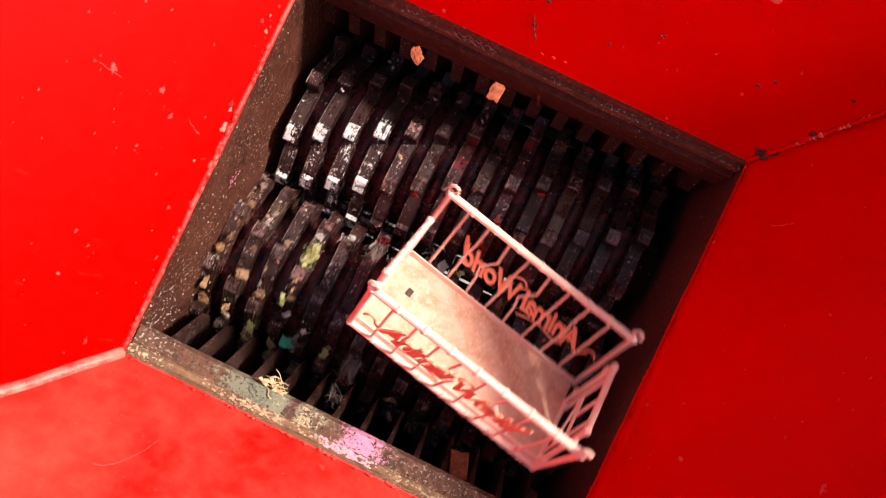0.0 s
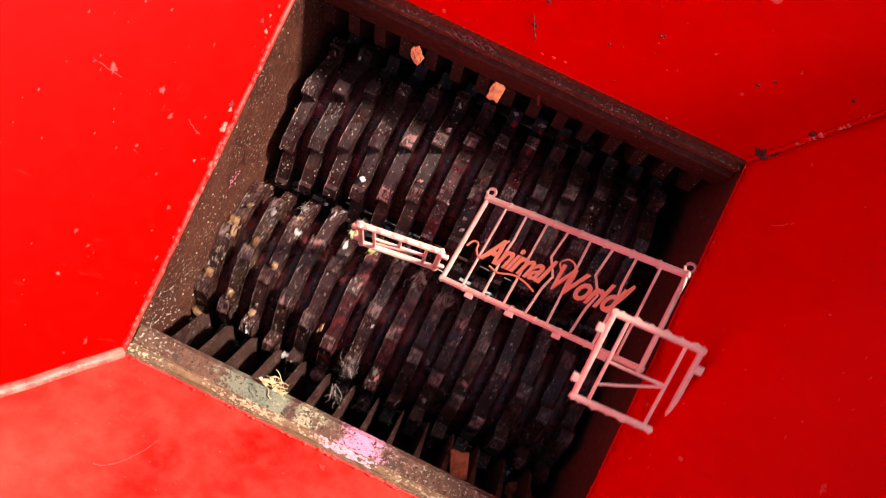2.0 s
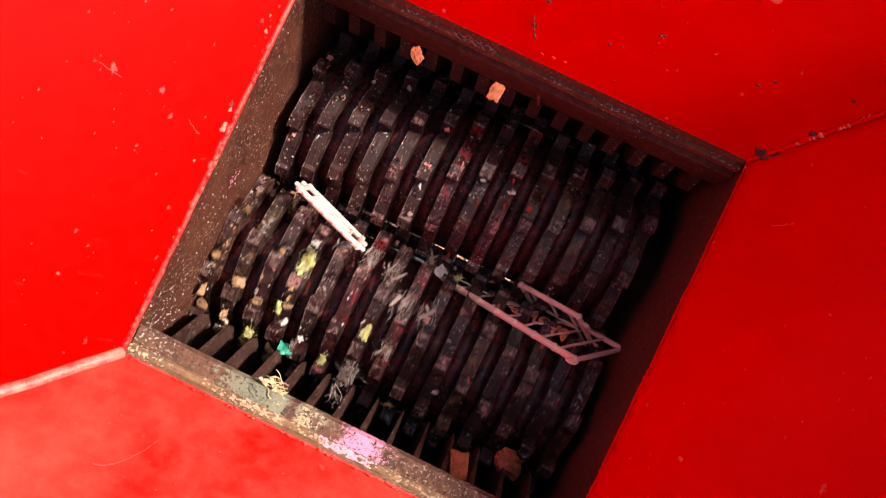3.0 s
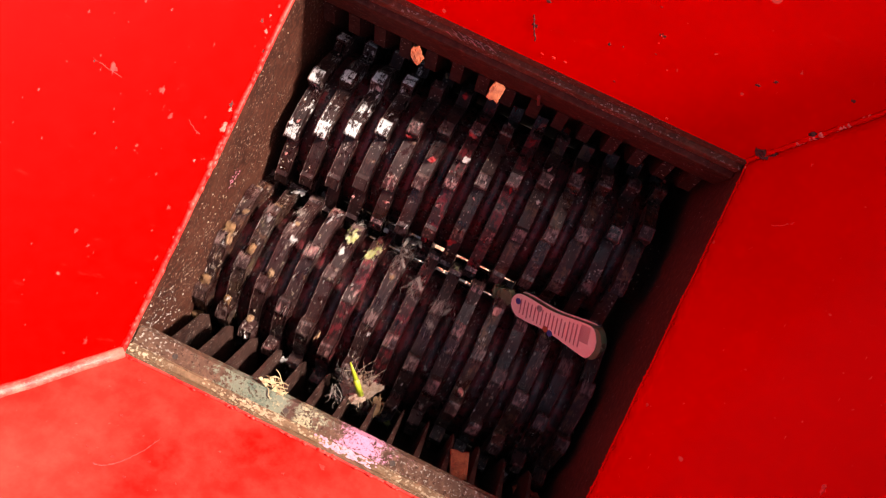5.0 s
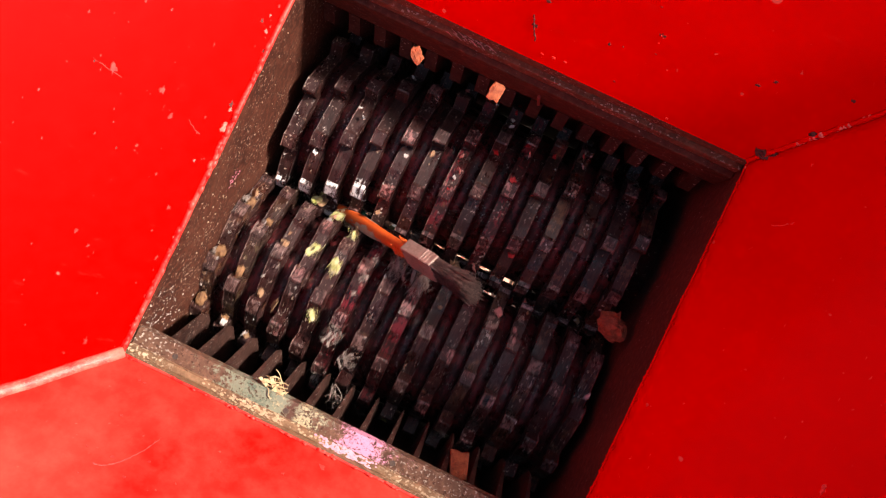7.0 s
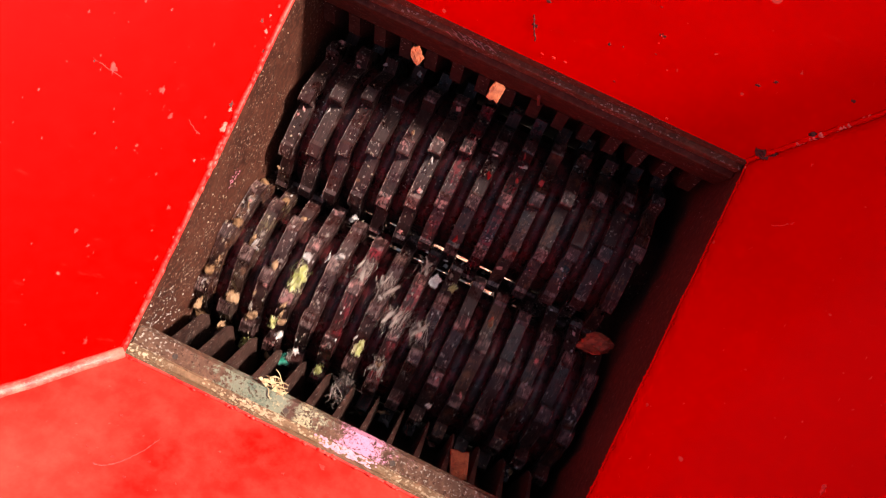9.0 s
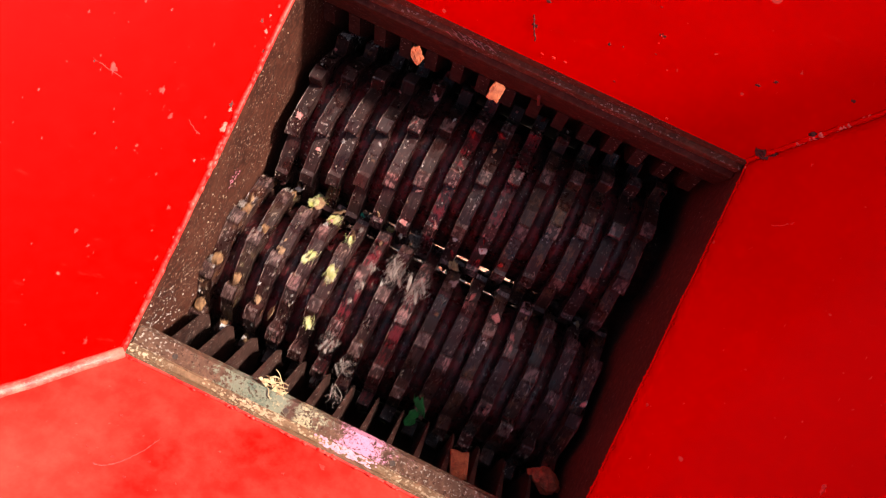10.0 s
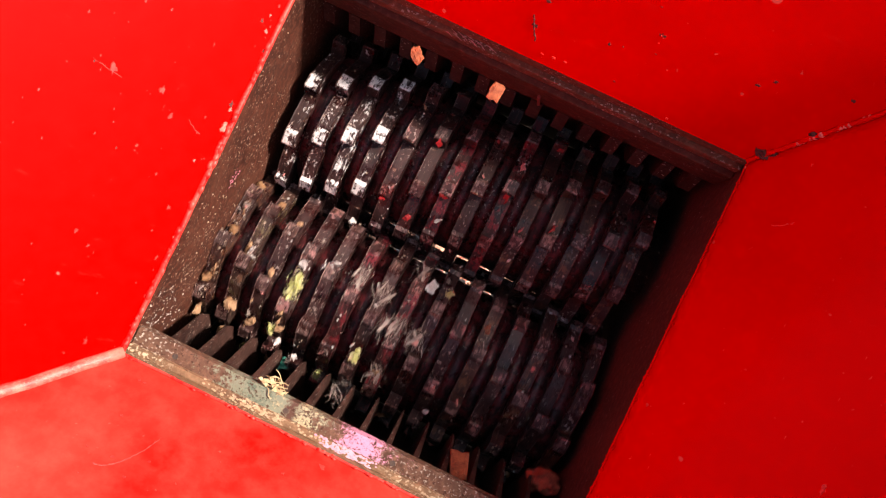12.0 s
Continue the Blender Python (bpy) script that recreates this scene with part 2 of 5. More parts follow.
def part(name, bm, material, parent, label="", smooth=False):
    ob = new(name, finish(bm, name, material, smooth))
    ob.parent = parent
    if label:
        ob["label"] = label
    return ob


def thing(name, label, category, group="", kind=""):
    return tagged(new(name), label, category, group, kind)


def box(bm, c, s, m=None, bevel=0.0):
    r = bmesh.ops.create_cube(bm, size=1, matrix=(m or Matrix()) @ Matrix.Translation(c) @ Matrix.Diagonal((*s, 1)))
    if bevel:
        edges = {e for v in r["verts"] for e in v.link_edges}
        bmesh.ops.bevel(bm, geom=list(edges), offset=bevel, segments=2, affect="EDGES", profile=0.5)


def tube(bm, a, b, r, seg=8, r2=None):
    a, b = Vector(a), Vector(b)
    q = (b - a).to_track_quat("Z", "Y").to_matrix().to_4x4()
    bmesh.ops.create_cone(bm, cap_ends=True, segments=seg, radius1=r, radius2=r if r2 is None else r2, depth=(b - a).length,
                          matrix=Matrix.Translation((a + b) / 2) @ q)


def ball(bm, c, r, sub=1, scale=(1, 1, 1)):
    bmesh.ops.create_icosphere(bm, subdivisions=sub, radius=r, matrix=Matrix.Translation(c) @ Matrix.Diagonal((*scale, 1)))


def prism(bm, outline, x0, x1):
    """The outline, as (y, z) points in order, drawn out along x."""
    a = [bm.verts.new((x0, y, z)) for y, z in outline]
    b = [bm.verts.new((x1, y, z)) for y, z in outline]
    n = len(outline)
    bm.faces.new(a)
    bm.faces.new(b[::-1])
    for i in range(n):
        bm.faces.new((a[i], a[(i + 1) % n], b[(i + 1) % n], b[i]))


def path_tube(bm, pts, r, seg=6):
    """A round bar swept along the points."""
    pts = [Vector(p) for p in pts]
    rings = []
    for i, p in enumerate(pts):
        d = (pts[min(i + 1, len(pts) - 1)] - pts[max(i - 1, 0)]).normalized()
        side = d.cross(Vector((0.31, 0.17, 0.94))).normalized()
        up = side.cross(d)
        rings.append([bm.verts.new(p + r * (math.cos(a) * side + math.sin(a) * up)) for a in [2 * math.pi * j / seg for j in range(seg)]])
    for a, b in zip(rings, rings[1:]):
        for j in range(seg):
            bm.faces.new((a[j], a[(j + 1) % seg], b[(j + 1) % seg], b[j]))
    bm.faces.new(rings[0])
    bm.faces.new(rings[-1][::-1])


# ---- hopper, chamber, ground ----
HX, HY = 0.2100, 0.1936       # half size of the hopper's mouth
HIGH, FLARE = 0.40, 0.84      # height of the hopper and outward run per metre of height


# dark streaks on the far long panel
STREAKS = (((-0.0104, 0.2199, 0.0313), (-0.0006, 0.2054, 0.0141), 0.0008),)


def hopper():
    top = thing("shredder_hopper", "bright red painted steel hopper with scuffs, chips and welded corners", "shredder hopper")
    t = 0.004
    ox, oy = HX + FLARE * HIGH, HY + FLARE * HIGH
    quads = (((-HX, -HY), (-HX, HY), (-ox, oy), (-ox, -oy), (-1, 0)), ((HX, HY), (HX, -HY), (ox, -oy), (ox, oy), (1, 0)),
             ((-HX, HY), (HX, HY), (ox, oy), (-ox, oy), (0, 1)), ((HX, -HY), (-HX, -HY), (-ox, -oy), (ox, -oy), (0, -1)))
    for a, b, c, d, n in quads:
        bm = bmesh.new()
        if n == (1, 0):
            # the upper part of this sheet bends slightly outward, added to catch brighter light
            lay = []
            for off in (0.0, t):
                grid = []
                for i in range(41):
                    z = HIGH * i / 40
                    w = HY + FLARE * z
                    row = []
                    for j in range(41):
                        y = w * (1 - j / 20)
                        z0 = max(0.02, 0.045 + 0.34 * (y + 0.03))
                        dish = 0.40 * (z - z0) ** 2 / (z - z0 + 0.022) * (1 - (y / w) ** 4) * (1 - max(0.0, (z - 0.15) / 0.25)) ** 2 if z > z0 else 0.0
                        row.append(bm.verts.new(Vector((HX + FLARE * z, y, z)) + Vector((1, 0, -0.84)).normalized() * (off + dish)))
                    grid.append(row)
                lay.append(grid)
            lo, hi = lay
            for i in range(40):
                for j in range(40):
                    for q in (lo, hi):
                        bm.faces.new((q[i][j], q[i][j + 1], q[i + 1][j + 1], q[i + 1][j]))
            ring = [(0, j) for j in range(40)] + [(i, 40) for i in range(40)] + [(40, j) for j in range(40, 0, -1)] + [(i, 0) for i in range(40, 0, -1)]
            for (i, j), (p, q) in zip(ring, ring[1:] + ring[:1]):
                bm.faces.new((lo[i][j], lo[p][q], hi[p][q], hi[i][j]))
            part("panel", bm, RED, top, "red panel bent slightly outward", smooth=True)
            continue
        rows = []
        for off in (0.0, t):
            o = Vector((n[0], n[1], -0.84)).normalized() * off
            rows.append([bm.verts.new(Vector((*p, z)) + o) for p, z in ((a, 0), (b, 0), (c, HIGH), (d, HIGH))])
        lo, hi = rows
        bm.faces.new(lo)
        bm.faces.new(hi[::-1])
        for i in range(4):
            bm.faces.new((lo[i], lo[(i + 1) % 4], hi[(i + 1) % 4], hi[i]))
        part("panel", bm, RED_BRIGHT if n == (0, -1) else RED, top, "red panel with stronger light painted in, dust and scuffs" if n == (0, -1) else "")
    rng = random.Random(5)
    for sx, sy in ((-1, -1), (-1, 1), (1, 1), (1, -1)):
        bm = bmesh.new()
        pts = []
        for i in range(41):
            z = HIGH * i / 40
            pts.append(Vector((sx * (HX + FLARE * z - 0.0008), sy * (HY + FLARE * z - 0.0008), z + 0.001)) + Vector([rng.uniform(-0.0006, 0.0006) for _ in range(3)]))
        fine = (sx, sy) == (1, 1)
        path_tube(bm, pts, 0.0022 if fine else 0.0056, 8)
        part("weld_seam", bm, RED if fine else SEAM, top, "rough weld bead under scuffed red paint", smooth=True)
        if fine:
            # rubbed spots along the bead
            bm = bmesh.new()
            for _ in range(46):
                z = 0.026 + 0.06 * rng.random()
                ball(bm, (HX + FLARE * z - 0.0012, HY + FLARE * z - 0.0012, z + 0.0008 + rng.uniform(-0.0012, 0.0012)), rng.uniform(0.0008, 0.0022), 1, (1.5, 1.3, 0.9))
            tagged(part("rubbed_spots", bm, SEAM, top, "pale rubbed paint along the weld"), kind="stuff")
    for a, b, r, mt in (((-HX, -HY), (-HX, HY), 0.0026, RAGGED), ((HX, -HY), (HX, HY), 0.0009, RED), ((-HX, -HY), (HX, -HY), 0.0012, RAGGED)):
        bm = bmesh.new()
        pts = [Vector((*a, 0.001)).lerp(Vector((*b, 0.001)), i / 30) + Vector([rng.uniform(-0.0004, 0.0004) for _ in range(3)]) for i in range(31)]
        path_tube(bm, pts, r, 6)
        # lumps of paint and rubbed spots hang over the edge
        for _ in range(110):
            p = Vector((*a, 0.0015)).lerp(Vector((*b, 0.0015)), rng.random())
            q = Vector((p.x + rng.uniform(-1, 1) * 0.0012, p.y + rng.uniform(-1, 1) * 0.0012, p.z + rng.uniform(-0.001, 0.002)))
            ball(bm, q, r * rng.uniform(0.6, 1.5), 1, (1.6 if a[1] == b[1] else 0.8, 1.6 if a[0] == b[0] else 0.8, 0.6))
        part("lower_edge", bm, mt, top, "worn lower edge of the hopper", smooth=True)
    marks = ((0.091, 0.240, 0.055, 0.0035, 0), (-0.007, 0.214, 0.024, 0.0045, 0), (0.187, 0.243, 0.059, 0.0022, 0), (0.177, 0.237, 0.052, 0.002, 0), (0.239, 0.225, 0.037, 0.004, 0), (0.094, 0.229, 0.042, 0.0018, 0),
             (-0.003, 0.230, 0.044, 0.002, 0), (-0.221, 0.121, 0.013, 0.003, 0), (-0.255, 0.028, 0.054, 0.004, 1), (-0.245, 0.012, 0.042, 0.003, 1), (-0.223, -0.060, 0.015, 0.003, 1), (-0.282, 0.026, 0.086, 0.005, 1), (-0.233, -0.190, 0.028, 0.003, 1),
             (0.318, -0.025, 0.129, 0.004, 1), (-0.007, -0.203, 0.011, 0.004, 1), (-0.033, -0.217, 0.028, 0.002, 1), (-0.173, -0.228, 0.041, 0.002, 1), (0.219, -0.034, 0.011, 0.002, 1), (0.239, -0.018, 0.034, 0.0016, 1), (-0.088, -0.222, 0.033, 0.0018, 1))
    lines = ((-1, 0.026, 0.0985, 0.0226, 0.0794), (-1, 0.0163, 0.029, 0.0087, 0.0186), (1, -0.1657, 0.0763, -0.1527, 0.0716), (1, -0.1527, 0.0716, -0.1409, 0.0567), (1, -0.1409, 0.0567, -0.1351, 0.0426), (2, 0.1438, 0.0356, 0.1508, 0.0484))
    for side, a0, z0, a1, z1 in lines:
        bm = bmesh.new()
        pts = []
        for i in range(9):
            f = i / 8
            a, z = a0 + (a1 - a0) * f, z0 + (z1 - z0) * f + 0.0012 * math.sin(3.1 * f)
            p = Vector((-(HX + FLARE * z), a, z)) if side < 0 else Vector((HX + FLARE * z, a, z)) if side > 1 else Vector((a, -(HY + FLARE * z), z))
            pts.append(p + Vector([rng.uniform(-0.0005, 0.0005) for _ in range(3)]))
        path_tube(bm, pts, 0.00042 if side < 0 else 0.0005, 5)
        part("paint_scratch", bm, RED_EDGE, top, "thin pale scratch in the paint")
    for a, b, r in STREAKS:
        bm = bmesh.new()
        pts = [Vector(a).lerp(Vector(b), f / 10) + Vector([rng.uniform(-0.0007, 0.0007) for _ in range(3)]) for f in range(11)]
        path_tube(bm, pts, r, 5)
        part("paint_scratch", bm, CHIP, top, "dark streak in the red paint")
    # deep chips beside the far corner
    for x, y, z, r, sx, sy, sz in ((0.2160, 0.2012, 0.0105, 0.0060, 1.3, 0.7, 0.45), (0.2235, 0.2040, 0.0135, 0.0038, 0.6, 0.8, 1.3), (0.2225, 0.2025, 0.0115, 0.0030, 0.7, 0.6, 1.2), (0.2400, 0.2255, 0.0375, 0.0042, 1.4, 0.8, 0.5), (0.2330, 0.2165, 0.0270, 0.0030, 1.0, 0.8, 0.9)):
        bm = bmesh.new()
        ball(bm, (x, y, z), r, 2, (sx, sy, sz))
        for v in bm.verts:
            v.co += Vector([noise.noise(v.co * 420 + Vector((9 * q, 0, 0))) for q in range(3)]) * r * 0.5
        part("paint_chip", bm, CHIP, top, "dark chip in the red paint")
    marks = list(marks) + [(0.2165, 0.2022, 0.0102, 0.0062, 0), (0.2176, 0.2030, 0.0112, 0.0045, 0), (0.2386, 0.2249, 0.0372, 0.0042, 0), (0.0566, 0.2227, 0.0346, 0.0022, 0), (0.1307, 0.1961, 0.0030, 0.0020, 1), (0.0097, 0.1999, 0.0075, 0.0016, 1), (0.0200, 0.2006, 0.0083, 0.0020, 1), (0.0304, 0.2012, 0.0090, 0.0013, 1),
                           (-0.2642, -0.1033, 0.0645, 0.0030, 1), (-0.2548, -0.1121, 0.0534, 0.0022, 1), (-0.2156, 0.0446, 0.0067, 0.0040, 0), (-0.2150, 0.0400, 0.0060, 0.0030, 2), (-0.2143, 0.0237, 0.0051, 0.0050, 2), (-0.2124, 0.0993, 0.0029, 0.0030, 0), (0.2458, 0.2009, 0.0426, 0.0018, 1), (0.2443, 0.2510, 0.0683, 0.0022, 0),
                           (0.2185, 0.2005, 0.0095, 0.0042, 0), (0.2215, 0.2035, 0.0125, 0.0030, 0), (0.2315, 0.2150, 0.0250, 0.0036, 1), (0.2375, 0.2200, 0.0315, 0.0030, 0)]
    for i in range(26):
        z = 0.002 + 0.012 * rng.random() ** 2
        marks.append((-(HX + FLARE * z), rng.uniform(-0.185, 0.185), z, rng.choice((0.0008, 0.0012, 0.002, 0.003)), rng.choice((1, 1, 1, 2, 0))))
    for i in range(46):
        z = 0.006 + 0.12 * rng.random()
        marks.append((-(HX + FLARE * z), rng.uniform(-0.2, 0.15), z, rng.choice((0.0005, 0.0007, 0.001, 0.0015)), rng.random() < 0.88))
    for i in range(22):
        z = rng.uniform(0.004, 0.09)
        marks.append((rng.uniform(-0.2, 0.06), -(HY + FLARE * z), z, rng.choice((0.0007, 0.001, 0.0018)), 1))
    for i in range(10):
        z = rng.uniform(0.003, 0.08)
        marks.append((rng.uniform(-0.12, 0.23), HY + FLARE * z, z, rng.choice((0.0006, 0.001, 0.0014)), rng.random() < 0.45))
    for i, (x, y, z, r, pale) in enumerate(marks):
        bm = bmesh.new()
        n = Vector((-x, 0, 0)) if abs(x) - HX > abs(y) - HY else Vector((0, -y, 0))
        n = (n.normalized() + Vector((0, 0, 0.84))).normalized()
        q = n.to_track_quat("Z", "Y").to_matrix().to_4x4()
        ring = []
        for j in range(11):
            a = 2 * math.pi * j / 11
            rr = r * rng.uniform(0.3, 1.15)
            ring.append((rr * math.cos(a) * 1.2, rr * math.sin(a) * 0.8))
        lo = [bm.verts.new(Matrix.Translation((x, y, z)) @ q @ Vector((u, v, -0.0005))) for u, v in ring]
        hi = [bm.verts.new(Matrix.Translation((x, y, z)) @ q @ Vector((u * 0.8, v * 0.8, 0.0006 if pale else 0.0002))) for u, v in ring]
        bm.faces.new(lo)
        bm.faces.new(hi[::-1])
        for j in range(11):
            bm.faces.new((lo[j], lo[(j + 1) % 11], hi[(j + 1) % 11], hi[j]))
        part("paint_blister" if pale else "paint_chip", bm, (CHIP, RED_EDGE, SEAM)[int(pale)], top, "pale scuffed paint blister" if pale else "dark chip in the red paint")
    return top


C, Z0, RT = 0.0923, -0.2137, 0.104    # half distance, height and tip radius of the cutter shafts
PITCH, X_UP, X_LO = 0.0287, -0.1925, -0.2065
WX, WY = 0.2145, 0.206


def chamber():
    top = thing("cutting_chamber", "rusty steel shredder chamber under the hopper with comb plates", "shredder chamber")
    for s, m, lab in ((-1, WALL_RUST, "brown rusted end wall with pale specks"), (1, WALL_DARK, "dark rusted end wall")):
        bm = bmesh.new()
        box(bm, (s * (WX + 0.006), 0, -0.2), (0.012, 2 * WY + 0.03, 0.394), bevel=0.001)
        wall = part("end_wall", bm, m, top, lab)
        if s > 0:
            continue
        rng = random.Random(17)
        for name, mt, count, cy, cz, sy, sz in (("white_specks", PALE_SPECK, 120, -0.165, -0.055, 0.017, 0.03), ("tan_specks", TAN_SPECK, 270, -0.06, -0.06, 0.09, 0.04), ("pink_smear", PINK_SMEAR, 34, -0.013, -0.082, 0.007, 0.005)):
            bm = bmesh.new()
            for i in range(count):
                y, z = max(-0.2, min(0.19, rng.gauss(cy, sy))), max(-0.17, min(-0.012, rng.gauss(cz, sz)))
                r = rng.choice((0.0004, 0.0005, 0.0007, 0.0011))
                ball(bm, (-WX, y, z), r, 1, (0.35, rng.uniform(0.6, 1.3), rng.uniform(0.7, 2.2)))
            tagged(part(name, bm, mt, wall, "dried paint specks on the rusted wall"), kind="stuff")
    for s in (-1, 1):
        bm = bmesh.new()
        box(bm, (0, s * (WY + 0.006), -0.21), (2 * WX, 0.012, 0.374), bevel=0.001)
        part("side_wall", bm, WALL_DARK, top)
    # unseen floor added to block light from below; shreds drop through the middle opening
    for s in (-1, 1):
        bm = bmesh.new()
        box(bm, (0, s * 0.1185, -0.345), (2 * WX - 0.002, 0.173, 0.008), bevel=0.001)
        part("floor_plate", bm, WALL_DARK, top)
        bm = bmesh.new()
        box(bm, (0.0025 + s * 0.1505, 0, -0.345), (0.122, 0.062, 0.008), bevel=0.001)
        part("floor_plate", bm, WALL_DARK, top)
    return top


def ledge(top, s, material, label):
    """A bolted bar along a long side, just below the mouth, with the comb's fingers under it."""
    bm = bmesh.new()
    inner = 0.1715 if s < 0 else 0.1815
    box(bm, (0, s * (HY + 0.006), -0.0105), (2 * WX - 0.002, 0.012, 0.019), bevel=0.0006)
    part("rim_strip", bm, RIM_SPECK if s < 0 else material, top, "narrow speckled strip below the hopper edge")
    bm = bmesh.new()
    bar_in = inner if s < 0 else 0.1885
    box(bm, (0, s * (bar_in + WY) / 2, -0.0285), (2 * WX - 0.002, WY - bar_in, 0.015), bevel=0.0008)
    bar = part("clamp_bar", bm, material, top, label)
    if s < 0:
        bm = bmesh.new()
        rng = random.Random(23)
        box(bm, (0, -HY + 0.0032, -0.0175), (2 * WX - 0.004, 0.0062, 0.007), bevel=0.0008)
        for _ in range(260):
            ball(bm, (rng.uniform(-0.20, 0.21), -HY + rng.uniform(0.001, 0.0075), -0.0142), rng.uniform(0.0004, 0.0011), 1, (1.4, 1, 0.5))
        part("edge_strip", bm, RIM_SPECK, bar, "narrow crusted strip along the bar")
        # pink and cream paint crust that runs over the strip
        for name, mt, lo, hi, count in (("pink_crust", PINK_CRUST, -0.028, 0.044, 150), ("cream_crust", CREAM, -0.142, -0.013, 90)):
            bm = bmesh.new()
            for _ in range(count):
                ball(bm, (rng.triangular(lo, hi), -HY + rng.uniform(0.0005, 0.0075), -0.0140), rng.uniform(0.0004, 0.0011), 1, (1.9, 1.2, 0.3))
            tagged(part(name, bm, mt, bar, "flaky paint crust along the bar"), kind="stuff")
    if s > 0:
        bm = bmesh.new()
        box(bm, (0, inner + 0.0085, -0.062), (2 * WX - 0.002, 0.015, 0.051), bevel=0.001)
        part("comb_plate", bm, PLATE, top, "dark brown comb plate below the clamp bar")
    for x in (-0.172, -0.060, 0.047, 0.16) if s < 0 else ():
        bm = bmesh.new()
        tube(bm, (x, s * 0.182, -0.0212), (x, s * 0.182, -0.0206), 0.0027, 14)
        part("bolt_socket", bm, HOLE, bar)
    outline = [(s * 0.2055, -0.0365), (s * 0.180, -0.0365), (s * 0.178, -0.062), (s * 0.156, -0.112), (s * 0.158, -0.135), (s * 0.178, -0.165), (s * 0.2055, -0.2)]
    x0 = X_UP if s < 0 else X_LO
    if s > 0:
        outline = [(0.2055, -0.0365), (0.1985, -0.0365), (0.1985, -0.088), (0.1822, -0.0885), (0.172, -0.118), (0.178, -0.140), (0.2055, -0.2)]
    for k in range(14 if s < 0 else 15):
        bm = bmesh.new()
        x = x0 + PITCH * k
        w = 0.0028 if s < 0 else 0.0062
        prism(bm, outline, max(-WX + 0.001, x - w), x + w)
        if s < 0:
            for v in bm.verts:
                if abs(v.co.y) < 0.17:
                    v.co.x = x + (v.co.x - x) * 0.3
        part("comb_finger", bm, COMB, top)


hopper()
box_top = chamber()
ledge(box_top, -1, LEDGE_PAINTED, "rusty clamp bar splashed with green, cream and pink paint")
ledge(box_top, 1, LEDGE_RUST, "brown rusty clamp bar with bolt holes")


def bar_scratches():
    """A bundle of bright scratches and loose flecks on the far clamp bar."""
    rng = random.Random(31)
    for k in range(14):
        bm = bmesh.new()
        x, y = -0.078 + 0.0030 * k, 0.1895 + rng.uniform(0, 0.006)
        n = rng.uniform(0.006, 0.012)
        path_tube(bm, [(x, y, -0.0207), (x + n * 0.5, y - n * 0.10 + rng.uniform(-0.001, 0.001), -0.0205), (x + n, y - n * 0.35, -0.0207)], 0.00032, 4)
        part("bright_scratch", bm, PINK_SCUFF, box_top, "bright scratch in the rusty bar")
    bm = bmesh.new()
    for _ in range(90):
        ball(bm, (rng.uniform(-0.15, 0.19), rng.uniform(0.1890, 0.2010), -0.0208), rng.choice((0.0004, 0.0006, 0.0009)), 1, (1.5, 1, 0.5))
    tagged(part("bar_flecks", bm, TAN_SPECK, box_top, "pale flecks on the rusty bar"), kind="stuff")
    bm = bmesh.new()
    path_tube(bm, [(0.0225, 0.1812, -0.0600), (0.0240, 0.1808, -0.0740), (0.0255, 0.1806, -0.0900)], 0.0017, 5)
    part("red_rub", bm, RED_RUB, box_top, "red paint rubbed onto the comb")


bar_scratches()

bm = bmesh.new()
bmesh.ops.create_grid(bm, x_segments=2, y_segments=2, size=400, matrix=Matrix.Translation((0, 0, -0.82)))
ground = tagged(new("ground", finish(bm, "ground", CONCRETE)), "grey concrete ground below the machine", "ground", kind="structure")
TEETH = 10


def support_frame():
    top = thing("support_frame", "dark painted steel legs that carry the shredder above the ground", "support frame")
    for sx, sy in ((-1, -1), (-1, 1), (1, -1), (1, 1)):
        bm = bmesh.new()
        box(bm, (sx * (WX + 0.032), sy * (WY + 0.028), -0.563), (0.036, 0.036, 0.49), bevel=0.002)
        leg = part("leg", bm, WALL_DARK, top)
        bm = bmesh.new()
        box(bm, (sx * (WX + 0.032), sy * (WY + 0.028), -0.814), (0.08, 0.08, 0.012), bevel=0.001)
        part("foot_plate", bm, WALL_DARK, leg)
    for sy in (-1, 1):
        bm = bmesh.new()
        box(bm, (0, sy * (WY + 0.028), -0.30), (2 * WX + 0.1, 0.030, 0.036), bevel=0.002)
        part("cross_beam", bm, WALL_DARK, top)


support_frame()


# ---- cutter shafts ----
def disc_outline(turn):
    """Sawtooth rim of a cutter disc, as (y, z); turn: +1 where the angle from the top towards +y falls as the shaft runs."""
    pts = []
    for k in range(TEETH):
        base = 360 / TEETH * k
        for a, r in ((0.0, 0.0870), (0.3, 0.1030), (1.2, RT), (8.5, RT - 0.0005), (10.0, RT - 0.0045), (19.0, RT - 0.0095), (30.0, 0.0885)):
            th = radians(base + turn * a)
            pts.append((r * math.sin(th), r * math.cos(th)))
    if turn < 0:
        out = []
        for k in range(TEETH):
            out += pts[7 * k:7 * k + 7][::-1]
        pts = out
    return pts


